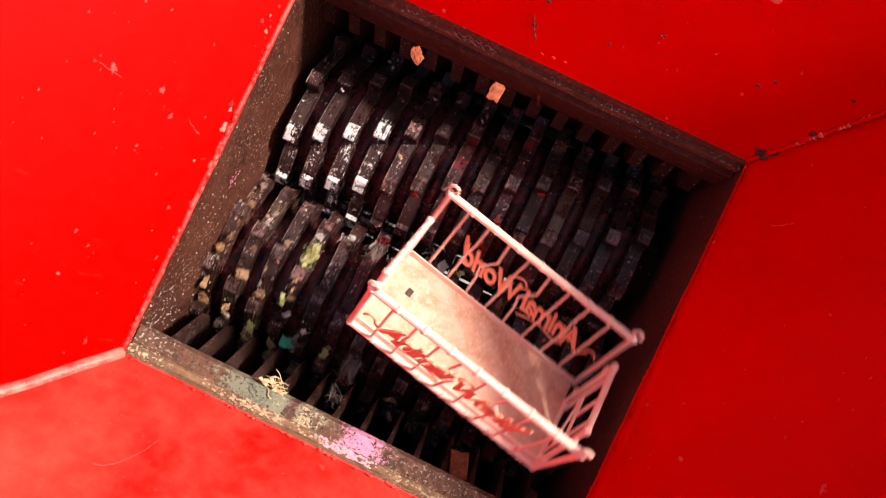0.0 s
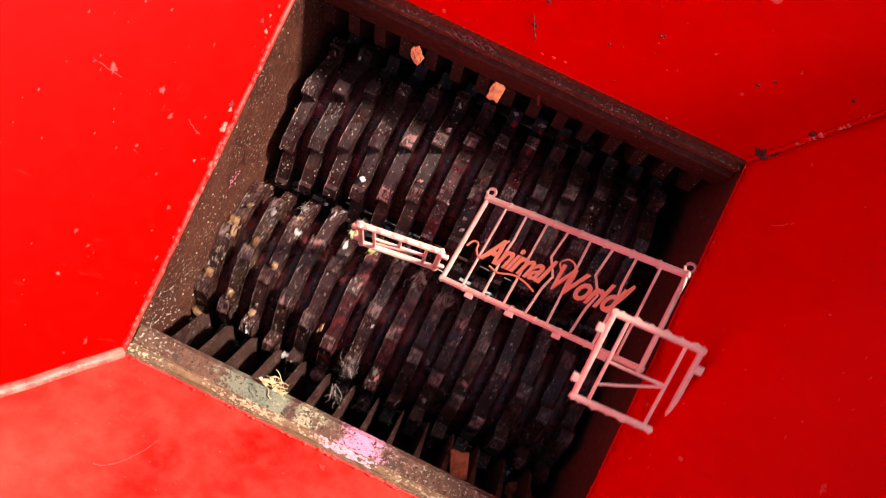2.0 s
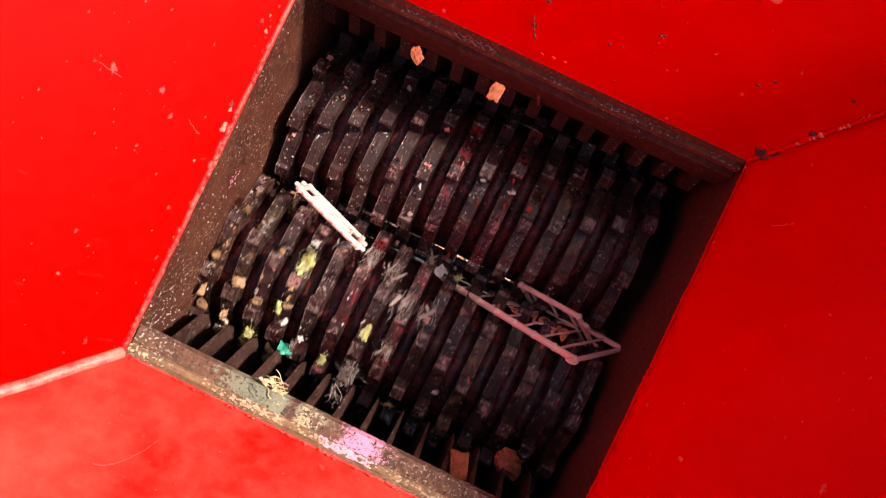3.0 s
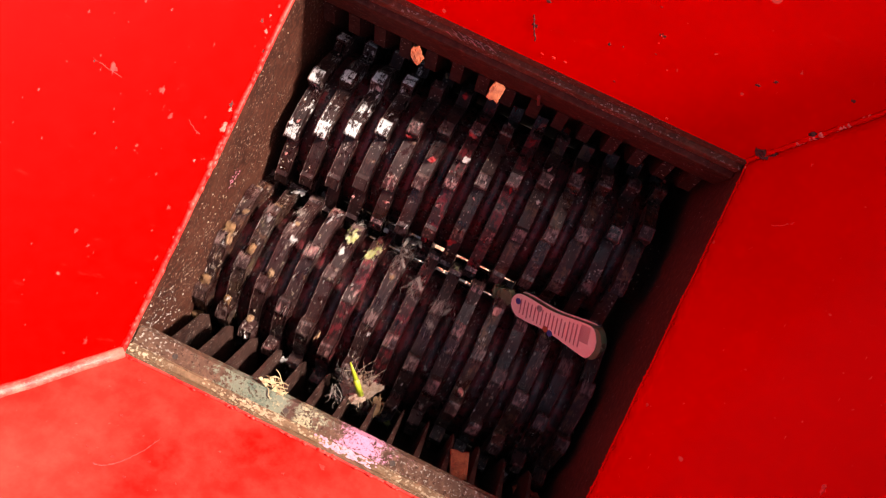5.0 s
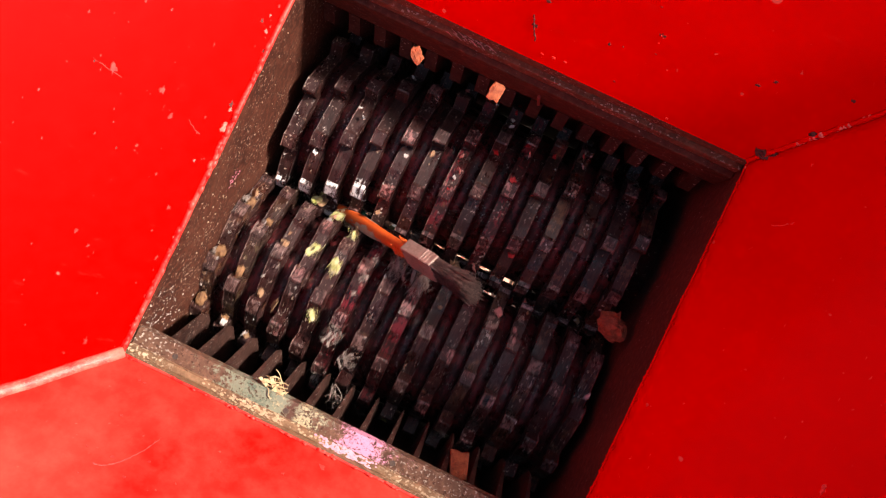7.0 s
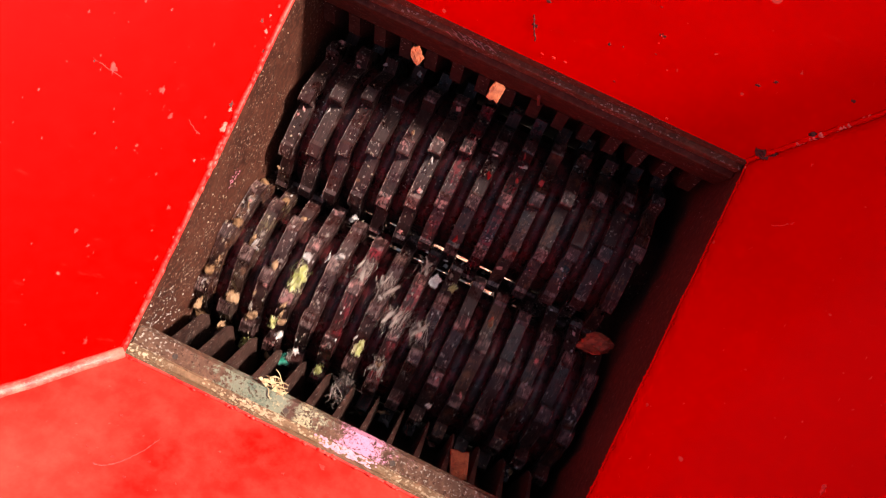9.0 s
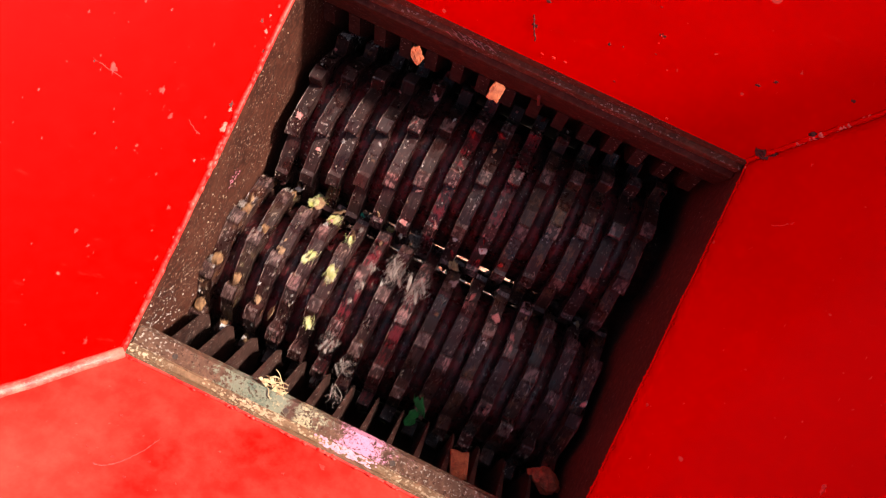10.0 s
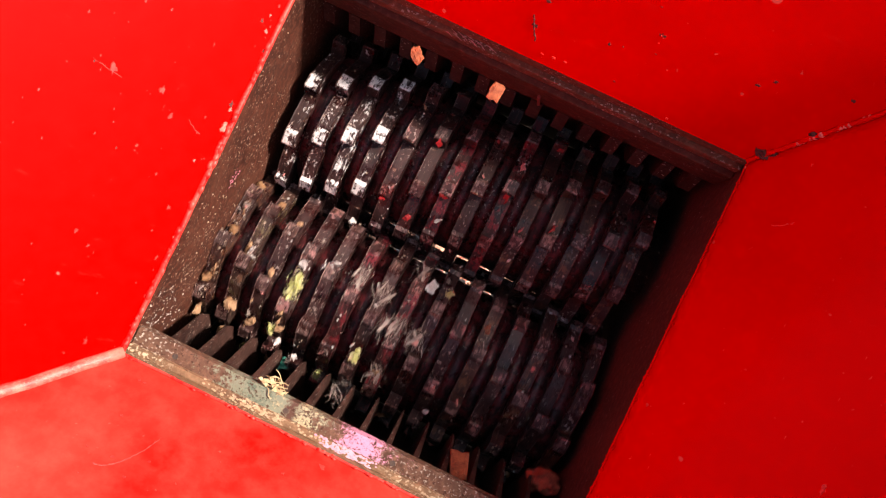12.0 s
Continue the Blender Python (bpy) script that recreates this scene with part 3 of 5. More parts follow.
def disc_mesh(turn, name):
    bm = bmesh.new()
    prism(bm, disc_outline(turn), -0.0070, 0.0070)
    bm.normal_update()
    rim = [e for e in bm.edges if abs(e.verts[0].co.x - e.verts[1].co.x) < 1e-6]
    bmesh.ops.bevel(bm, geom=rim, offset=0.0008, segments=1, affect="EDGES")
    for f in bm.faces:
        c = f.calc_center_median()
        if abs(f.normal.x) < 0.6 and math.hypot(c.y, c.z) > 0.1012:
            f.material_index = 1
        elif abs(c.x) > 0.0064 and math.hypot(c.y, c.z) > 0.084:
            f.material_index = 2
    return finish(bm, name, (CUT_PLAIN, TIP, EDGE))


def shaft(name, label, turn, x0, count, phase0, twist, mats):
    top = thing(name, label, "cutter shaft", "cutter shafts")
    top.rotation_mode = "QUATERNION"
    bm = bmesh.new()
    tube(bm, (-WX, 0, 0), (WX, 0, 0), 0.045, 24)
    part("axle", bm, COMB, top, smooth=True)
    base = disc_mesh(turn, "cutter_disc")
    bm = bmesh.new()
    tube(bm, (-PITCH / 2 + 0.0070, 0, 0), (PITCH / 2 - 0.0070, 0, 0), 0.0796, 32)
    ring = finish(bm, "spacer_ring", SPACER, True)
    meshes = {}
    for k in range(count):
        mt = mats(k)
        if mt.name not in meshes:
            meshes[mt.name] = base.copy()
            meshes[mt.name].materials[0] = mt
            meshes[mt.name].materials[1] = {"cutter_white_paint": TIP_WHITE, "cutter_pink_flecks": TIP_PINK, "cutter_red_stain": TIP_PINK}.get(mt.name, TIP)
        d = new("cutter_disc", meshes[mt.name])
        d.parent = top
        # angle from the top towards +y of the first tooth's face
        d.matrix_basis = pose(x0 + PITCH * k, 0, 0, -(phase0 + twist * k), 0, 0)
        if k < count - 1:
            s = new("spacer_ring", ring)
            s.parent = top
            s.matrix_basis = pose(x0 + PITCH * (k + 0.5), 0, 0)
    return top


W_UP, W_LO = 57.2, 118.3
PH_UP, TW_UP = 6.8, 8.25
PH_LO, TW_LO = -2.1, -6.75


def mats_up(k):
    return (CUT_WHITE, CUT_WHITE, CUT_WHITE, CUT_WHITE, CUT_PINK, CUT_PLAIN, CUT_RED, CUT_PLAIN, CUT_RED, CUT_BROWN, CUT_BROWN, CUT_BROWN, CUT_PLAIN, CUT_BROWN, CUT_PLAIN)[k]


def mats_lo(k):
    return (CUT_BROWN, CUT_OLIVE, CUT_GLINT_FLECK, CUT_PINK, CUT_GLINT_FLECK, CUT_RED, CUT_GLINT_FLECK, CUT_RED, CUT_PLAIN, CUT_PINK, CUT_BROWN, CUT_PINK, CUT_BROWN, CUT_PLAIN, CUT_BROWN)[k]


SHAFT_UP = shaft("slow_cutter_shaft", "black grimy shredder shaft with toothed discs splashed with white paint", 1, X_UP, 14, PH_UP, TW_UP, mats_up)
SHAFT_LO = shaft("fast_cutter_shaft", "black grimy shredder shaft with toothed discs and clinging scraps", -1, X_LO, 15, PH_LO, TW_LO, mats_lo)


# ---- toy cot: lettered long sides, ends and floor ----
L, D, H, E, EW = 0.208, 0.109, 0.094, 0.080, 0.077


def words(name, text, size, depth, material, parent, m):
    cu = bpy.data.curves.new(name, "FONT")
    cu.body, cu.size, cu.extrude, cu.shear, cu.align_x, cu.align_y = text, size, depth, 0.4, "CENTER", "CENTER"
    cu.offset = 0.00055
    cu.space_character = 0.92
    ob = new(name, cu)
    bpy.context.view_layer.update()
    me = bpy.data.meshes.new_from_object(ob.evaluated_get(bpy.context.evaluated_depsgraph_get()))
    bpy.data.objects.remove(ob)
    me.transform(m)
    me.materials.clear()
    me.materials.append(material)
    o = new(name, me)
    o.parent = parent
    return o


def rail_part(parent, name, bm, mat=None):
    return part(name, bm, mat or PINK, parent, smooth=False)


def cot_side(top):
    side = new("lettered_side")
    side.parent = top
    side["label"] = "pink openwork side with raised script lettering"
    for z, r, n in ((H, 0.0036, "top_rail"), (0.0, 0.003, "bottom_rail")):
        bm = bmesh.new()
        tube(bm, (-L / 2, 0, z), (L / 2, 0, z), r, 10)
        for i in range(9):
            x = -L / 2 + L * i / 8
            ball(bm, (x, 0, z), r * 1.35, 1)
        rail_part(side, n, bm)
    for i in range(10):
        bm = bmesh.new()
        x = -L / 2 + L * i / 9
        r = 0.0026 if i in (0, 9) else 0.0014
        if 2 <= i <= 7:
            bend = 0.007 if i in (4, 6) else 0.0015 * math.sin(i * 2.1)
            path_tube(bm, [(x, 0, 0), (x + bend * 0.4, 0, 0.03), (x + bend, 0, 0.045), (x - bend * 0.5, 0, 0.062), (x, 0, H)], r)
        else:
            tube(bm, (x, 0, 0), (x, 0, H), r, 8)
        rail_part(side, "bar", bm)
    for x in (-L / 2, L / 2):
        bm = bmesh.new()
        c = Vector((x, 0, H + 0.007))
        ring = [c + Vector((0.0045 * math.cos(a), 0, 0.0045 * math.sin(a))) for a in [2 * math.pi * j / 10 for j in range(11)]]
        path_tube(bm, ring, 0.0017)
        rail_part(side, "hanging_loop", bm)
    for x in (-0.07, -0.025, 0.025, 0.07):
        bm = bmesh.new()
        box(bm, (x, 0, -0.004), (0.009, 0.003, 0.007), bevel=0.0008)
        rail_part(side, "locking_tab", bm)
    words("script_lettering", "Animal World", 0.0262, 0.0012, PINK_DEEP, side, pose(-0.010, -0.001, 0.045, 90, 0, 0) @ Matrix.Diagonal((0.98, 1.4, 1, 1)))
    # pen strokes that lead into the capitals and run under the words
    for n, pts in enumerate((((-0.098, 0.040), (-0.094, 0.047), (-0.088, 0.046), (-0.086, 0.039), (-0.080, 0.034), (-0.072, 0.040), (-0.066, 0.052), (-0.060, 0.061)),
                             ((0.000, 0.054), (-0.004, 0.060), (0.002, 0.066), (0.010, 0.063), (0.012, 0.055), (0.011, 0.046), (0.014, 0.036)),
                             ((-0.066, 0.030), (-0.055, 0.027), (-0.040, 0.031), (-0.026, 0.029), (-0.014, 0.024)),
                             ((0.050, 0.034), (0.060, 0.044), (0.067, 0.060), (0.068, 0.066), (0.062, 0.055)))):
        bm = bmesh.new()
        ctrl = [Vector((x, -0.001, z)) for x, z in pts]
        fine = []
        for i in range(len(ctrl) - 1):
            p0, p1, p2, p3 = ctrl[max(i - 1, 0)], ctrl[i], ctrl[i + 1], ctrl[min(i + 2, len(ctrl) - 1)]
            for f in (0, 0.33, 0.67):
                fine.append(0.5 * (2 * p1 + (p2 - p0) * f + (2 * p0 - 5 * p1 + 4 * p2 - p3) * f * f + (3 * p1 - p0 - 3 * p2 + p3) * f ** 3))
        path_tube(bm, fine + [ctrl[-1]], 0.0011, 5)
        rail_part(side, "letter_stroke", bm, PINK_DEEP)
    return side


def cot_end(top):
    end = new("barred_end")
    end.parent = top
    inner, mid = EW * 0.33, E * 0.5
    for z, n in ((E, "top_rail"), (0.0, "bottom_rail")):
        bm = bmesh.new()
        tube(bm, (-EW / 2, 0, z), (EW / 2, 0, z), 0.0030, 9)
        # scalloped outer edge
        for i in range(6):
            ball(bm, (-EW * 0.42 + EW * 0.168 * i, 0, z + (0.0012 if z else -0.0012)), 0.0042 if i % 2 else 0.0034, 1, (1.3, 0.7, 0.9))
        rail_part(end, n, bm)
    for x in (-EW / 2, EW / 2):
        bm = bmesh.new()
        tube(bm, (x, 0, 0), (x, 0, E), 0.0028, 8)
        for z in (0.0, E):
            ball(bm, (x, 0, z), 0.0043, 1)
        rail_part(end, "post", bm)
    for x in (-inner, inner):
        bm = bmesh.new()
        tube(bm, (x, 0, 0), (x, 0, E), 0.0017, 8)
        rail_part(end, "bar", bm)
    bm = bmesh.new()
    tube(bm, (-inner, 0, mid), (inner, 0, mid), 0.0016, 8)
    rail_part(end, "cross_rail", bm)
    bm = bmesh.new()
    tube(bm, (0, 0, mid), (0, 0, E), 0.0015, 8)
    rail_part(end, "short_bar", bm)
    bm = bmesh.new()
    path_tube(bm, [(-inner, 0, mid * 0.45), (-inner * 0.3, 0, mid * 0.62), (inner, 0, mid * 0.98)], 0.0013, 6)
    rail_part(end, "brace", bm)
    for x, z in ((-EW / 2 - 0.004, 0.016), (EW / 2 + 0.004, 0.016), (-EW / 2 - 0.004, E - 0.016), (EW / 2 + 0.004, E - 0.016)):
        bm = bmesh.new()
        box(bm, (x, 0, z), (0.009, 0.004, 0.008), bevel=0.0012)
        rail_part(end, "locking_tab", bm)
    return end


def cot_floor(top):
    bm = bmesh.new()
    box(bm, (0, 0, 0), (L - 0.004, D - 0.004, 0.003), bevel=0.0008)
    fl = part("floor_tray", bm, PINK_DIRTY, top, "stained pink floor tray with slots")
    for s in (-1, 1):
        bm = bmesh.new()
        box(bm, (0, s * (D / 2 - 0.004), 0.004), (L - 0.006, 0.002, 0.008), bevel=0.0006)
        part("tray_lip", bm, PINK, fl)
        bm = bmesh.new()
        box(bm, (s * 0.078, s * -0.012, 0.0018), (0.006, 0.009, 0.001))
        part("slot", bm, HOLE, fl)
    return fl


COT = thing("toy_cot", "pink plastic toy animal cot with barred sides and lettering, breaking apart", "toy cot")
FAR_SIDE, NEAR_SIDE, END_A, END_D, TRAY = cot_side(COT), cot_side(COT), cot_end(COT), cot_end(COT), cot_floor(COT)


# ---- paint brush ----
def paint_brush():
    top = thing("paint_brush", "orange-handled flat paint brush with steel ferrule and dark frayed bristles", "paint brush")
    ln = 0.218
    xs = ((0.0, 0.006, 0.004), (0.003, 0.0105, 0.0055), (0.015, 0.012, 0.0065), (0.05, 0.0135, 0.0075), (0.085, 0.0105, 0.0065), (0.105, 0.010, 0.0062), (0.118, 0.0125, 0.007), (0.126, 0.0138, 0.0073))
    bm = bmesh.new()
    rings = []
    for x, w, h in xs:
        rings.append([bm.verts.new((x, 0.92 * w * math.cos(a), h * math.sin(a))) for a in [2 * math.pi * j / 16 for j in range(16)]])
    for p, q in zip(rings, rings[1:]):
        for j in range(16):
            bm.faces.new((p[j], p[(j + 1) % 16], q[(j + 1) % 16], q[j]))
    bm.faces.new(rings[0])
    bm.faces.new(rings[-1][::-1])
    rng0 = random.Random(8)
    handle = part("handle", bm, ORANGE, top, "orange plastic handle worn grey in the grip", smooth=True)
    for s in (-1, 1):
        bm = bmesh.new()
        tube(bm, (0.014, 0, s * 0.0055), (0.014, 0, s * 0.0072), 0.0032, 12)
        part("hanging_hole", bm, HOLE, handle)
        # a thin worn film that follows the grip, ragged at its rim
        bm = bmesh.new()
        grid = {}
        for i in range(37):
            x = 0.029 + 0.0016 * i
            n = next(q for q in range(1, len(xs)) if xs[q][0] >= x)
            (x0, w0, h0), (x1, w1, h1) = xs[n - 1], xs[n]
            f = (x - x0) / (x1 - x0)
            w, h = 0.92 * (w0 + (w1 - w0) * f), h0 + (h1 - h0) * f
            for j in range(17):
                a = radians(32 + 7.25 * j)
                grid[i, j] = Vector((x, w * math.cos(a) * 1.012, s * h * math.sin(a) * 1.03))
        keep = {}
        for (i, j), p in grid.items():
            edge = ((i - 18) / 18) ** 2 + ((j - 8) / 8) ** 2
            keep[i, j] = edge + 0.9 * noise.noise(p * 160) + 0.4 * noise.noise(p * 500) < 0.85
        vs = {}
        for (i, j) in grid:
            cell = ((i, j), (i + 1, j), (i + 1, j + 1), (i, j + 1))
            if all(keep.get(q) for q in cell):
                for q in cell:
                    if q not in vs:
                        vs[q] = bm.verts.new(grid[q])
                bm.faces.new([vs[q] for q in cell])
        part("worn_patch", bm, GREY_WEAR, handle, "patch worn grey", smooth=True)
        for x in (0.106, 0.111, 0.116):
            bm = bmesh.new()
            box(bm, (x, 0, s * 0.0063), (0.0018, 0.017, 0.0018), bevel=0.0005)
            part("grip_rib", bm, ORANGE, handle)
    bm = bmesh.new()
    box(bm, (0.146, 0, 0), (0.044, 0.0285, 0.0150), bevel=0.0014)
    for x in (0.153, 0.157, 0.161):
        box(bm, (x, 0, 0), (0.0022, 0.0292, 0.0157), bevel=0.0007)
    ferrule = part("ferrule", bm, STEEL, top, "scuffed steel ferrule with pressed ribs and nails")
    for s in (-1, 1):
        for y in (-0.0105, 0.0105):
            bm = bmesh.new()
            tube(bm, (0.128, y, s * 0.0074), (0.128, y, s * 0.0080), 0.0011, 10)
            part("nail", bm, HOLE, ferrule)
    rng = random.Random(11)
    bm = bmesh.new()
    for i in range(420):
        y, z = rng.uniform(-0.0128, 0.0128), rng.uniform(-0.0062, 0.0062)
        tip = rng.uniform(0.75, 1.0)
        p1 = Vector((0.160, y, z))
        p2 = Vector((0.166 + 0.026 * tip, y * 1.05 + rng.gauss(0, 0.001), z * 1.1))
        p3 = Vector((0.166 + 0.059 * tip, y * 1.12 + rng.gauss(0, 0.0026), z * 1.3 + rng.gauss(0, 0.002)))
        path_tube(bm, [p1, p2, p3], 0.00038, 3)
    for i in range(7):
        y = rng.uniform(-0.012, 0.012)
        a, r, turn = rng.uniform(-1.3, 1.3), rng.uniform(0.018, 0.045), rng.uniform(-1.8, 1.8)
        path_tube(bm, [Vector((0.170 + r * f * math.cos(a + turn * f), y + r * f * math.sin(a + turn * f), 0.003 + 0.008 * f)) for f in (0, 0.25, 0.5, 0.75, 1.0)], 0.00022, 3)
    part("bristles", bm, BRISTLE, top, "dark frayed bristles")
    return top


BRUSH = paint_brush()


# ---- squashed bottle ----
def bottle():
    top = thing("squashed_bottle", "flattened cloudy plastic bottle with a pink printed label", "plastic bottle")

    def half(x):
        if x < -0.05:
            return 0.0072
        u = max(0.0, min(1, (x + 0.045) / 0.115))
        return 0.0108 + 0.0022 * math.sin(9 * u) * (1 - u) + 0.0078 * u * u

    def slab(x0, x1, grow, y0, y1, n=36):
        bm = bmesh.new()
        pts = []
        for i in range(n + 1):
            x = x0 + (x1 - x0) * i / n
            d = min(x - x0, x1 - x) / 0.011
            e = math.sqrt(max(0.06, 1 - (1 - d) ** 2)) if d < 1 else 1.0
            pts.append((x, (half(x) + grow) * e))
        up = [(x, h) for x, h in pts] + [(x, -h * 1.0) for x, h in pts[::-1]]
        a = [bm.verts.new((x, y0, z)) for x, z in up]
        b = [bm.verts.new((x, y1, z)) for x, z in up]
        bm.faces.new(a)
        bm.faces.new(b[::-1])
        m = len(up)
        for i in range(m):
            bm.faces.new((a[i], a[(i + 1) % m], b[(i + 1) % m], b[i]))
        return bm
    part("body", slab(-0.045, 0.072, -0.0008, -0.0040, 0.0042), BOTTLE, top)
    part("neck", slab(-0.072, -0.044, 0.0, -0.004, 0.004, 10), BOTTLE, top)
    for i in range(3):
        bm = bmesh.new()
        box(bm, (-0.069 + 0.005 * i, 0, 0), (0.0018, 0.010, 0.0155), bevel=0.0005)
        part("thread_ring", bm, BOTTLE, top)
    for s in (-1, 1):
        label = part("label", slab(-0.043, 0.066, 0.0004, s * 0.0043, s * 0.0048), LABEL_PINK, top, "pink paper label with fine print")
        rng = random.Random(3)
        for j in range(17):
            bm = bmesh.new()
            x = -0.030 + 0.0048 * j
            w = half(x) * rng.uniform(1.2, 1.55)
            box(bm, (x, s * 0.0050, rng.uniform(-0.001, 0.001)), (0.0013, 0.0003, w))
            part("print_line", bm, INK, label)
        for x, z, mt in ((-0.034, 0.004, INK_BLUE), (-0.006, 0.008, FIBRE), (0.006, -0.010, SCRAP_ORANGE), (0.012, -0.012, INK_BLUE)):
            bm = bmesh.new()
            tube(bm, (x, s * 0.0048, z), (x, s * 0.0054, z), 0.0034, 12)
            part("print_emblem", bm, mt, label)
        for j in range(9):
            bm = bmesh.new()
            box(bm, (0.052, s * 0.0051, -0.002 + 0.0020 * j), (0.011, 0.0003, 0.0010))
            part("barcode_bar", bm, INK, label)
    return top


FLASK = bottle()


# ---- scraps ----
def rough_chunk(bm, c, size, seed, flat=0.55):
    rng = random.Random(seed)
    r = bmesh.ops.create_icosphere(bm, subdivisions=3 if size > 0.011 else 2, radius=1)
    turn = Euler([rng.uniform(0, 6) for _ in range(3)]).to_matrix()
    for v in r["verts"]:
        n = 1 + 0.35 * noise.noise(v.co * 1.7 + Vector((seed, 0, 0))) + 0.22 * noise.noise(v.co * 4 + Vector((0, seed, 0))) + 0.10 * noise.noise(v.co * 9 + Vector((0, 0, seed)))
        v.co = turn @ Vector((v.co.x * size, v.co.y * size * 0.7, v.co.z * size * flat)) * n + Vector(c)


def torn_chip(bm, size, seed, tall=1.4):
    """A flat, angular chip torn from a board, with a ragged rim and an uneven face."""
    rng = random.Random(seed)
    rings = []
    rim = []
    for j in range(13):
        a = 6.283 * (j + rng.uniform(0.1, 0.9)) / 13
        k = rng.uniform(0.72, 0.92) / max(abs(math.cos(a)), abs(math.sin(a)))
        rim.append((math.cos(a) * k + 0.18 * math.sin(a) * k, math.sin(a) * k))
    for f, z in ((0.9, -0.22), (1.0, -0.05), (0.93, 0.16), (0.5, 0.24)):
        rings.append([bm.verts.new((x * f * size, y * f * size * tall, (z + rng.uniform(-0.06, 0.06)) * size)) for x, y in rim])
    for p, q in zip(rings, rings[1:]):
        for j in range(13):
            bm.faces.new((p[j], p[(j + 1) % 13], q[(j + 1) % 13], q[j]))
    bm.faces.new(rings[0])
    bm.faces.new(rings[-1][::-1])


def flake(bm, c, w, h, seed, turn=None):
    """A bent, torn flake with some thickness."""
    rng = random.Random(seed)
    m = Matrix.Translation(c) @ (turn or Euler([rng.uniform(0, 6) for _ in range(3)]).to_matrix().to_4x4())
    n = 4
    lay = []
    for dz in (0.0, 0.0009):
        lay.append([[bm.verts.new(m @ Vector((w * (i / n - 0.5) * (1 - 0.55 * rng.random()), h * (j / n - 0.5) * (1 - 0.5 * rng.random()), dz + 0.25 * w * math.sin(2.2 * i / n + seed) * (0.6 + 0.3 * math.cos(j))))) for j in range(n + 1)] for i in range(n + 1)])
    for i in range(n):
        for j in range(n):
            for k in (0, 1):
                q = lay[k]
                bm.faces.new((q[i][j], q[i + 1][j], q[i + 1][j + 1], q[i][j + 1]))
    a, b = lay
    ring = [(i, 0) for i in range(n)] + [(n, j) for j in range(n)] + [(i, n) for i in range(n, 0, -1)] + [(0, j) for j in range(n, 0, -1)]
    for (i, j), (p, q) in zip(ring, ring[1:] + ring[:1]):
        bm.faces.new((a[i][j], a[p][q], b[p][q], b[i][j]))


def tuft(bm, c, size, seed, count=16, axis=(0, 1, 0), r=0.0002):
    rng = random.Random(seed)
    for _ in range(count):
        d = (Vector(axis) + Vector([rng.gauss(0, 0.5) for _ in range(3)])).normalized() * size * rng.uniform(0.4, 1.1)
        s = Vector(c) + Vector([rng.gauss(0, size * 0.13) for _ in range(3)])
        u = d.orthogonal().normalized() * size * rng.gauss(0, 0.16)
        w = d.cross(u).normalized() * size * rng.gauss(0, 0.16)
        ph = rng.uniform(0, 6)
        path_tube(bm, [s + d * (f - 0.5) + u * math.sin(ph + 4.5 * f) + w * math.cos(ph + 3.2 * f) for f in (0, 0.2, 0.4, 0.6, 0.8, 1.0)], r * rng.uniform(0.6, 1.2), 3)


for loc, size, seed, turn in (((-0.0945, 0.1605, -0.030), 0.0068, 3, (20, -12, 52)), ((-0.0150, 0.1625, -0.036), 0.0076, 8, (15, 10, 5)), ((0.108, -0.172, -0.080), 0.0125, 15, (-18, 14, 22))):
    bm = bmesh.new()
    torn_chip(bm, size, seed)
    ob = tagged(new("orange_chunk", finish(bm, "orange_chunk", SCRAP_ORANGE)), "torn orange-brown chunk caught on the comb", "scrap", "caught chunks")
    ob.matrix_basis = pose(*loc, *turn)

bm = bmesh.new()
tuft(bm, (0, 0, 0), 0.021, 4, 22, (1, -0.3, 0.0), 0.00055)
for k in range(6):
    flake(bm, (0.004 * k - 0.010, 0.003 * math.sin(k), 0.002), 0.0035, 0.012, 70 + k, Matrix.Rotation(1.1 + 0.7 * math.sin(2 * k), 4, "Z"))
ob = tagged(new("straw_scraps", finish(bm, "straw_scraps", STRAW)), "yellow straw shreds caught on the clamp bar", "straw", kind="stuff")
ob.matrix_basis = pose(-0.080, -0.168, -0.026)
bm = bmesh.new()
tuft(bm, (0, 0, 0), 0.026, 9, 13, (0.1, 0.9, 0.9), 0.00020)
ob = tagged(new("hair_fibres", finish(bm, "hair_fibres", FIBRE)), "grey fibres hanging on the comb fingers", "fibres", kind="stuff")
ob.matrix_basis = pose(-0.03, -0.158, -0.06)


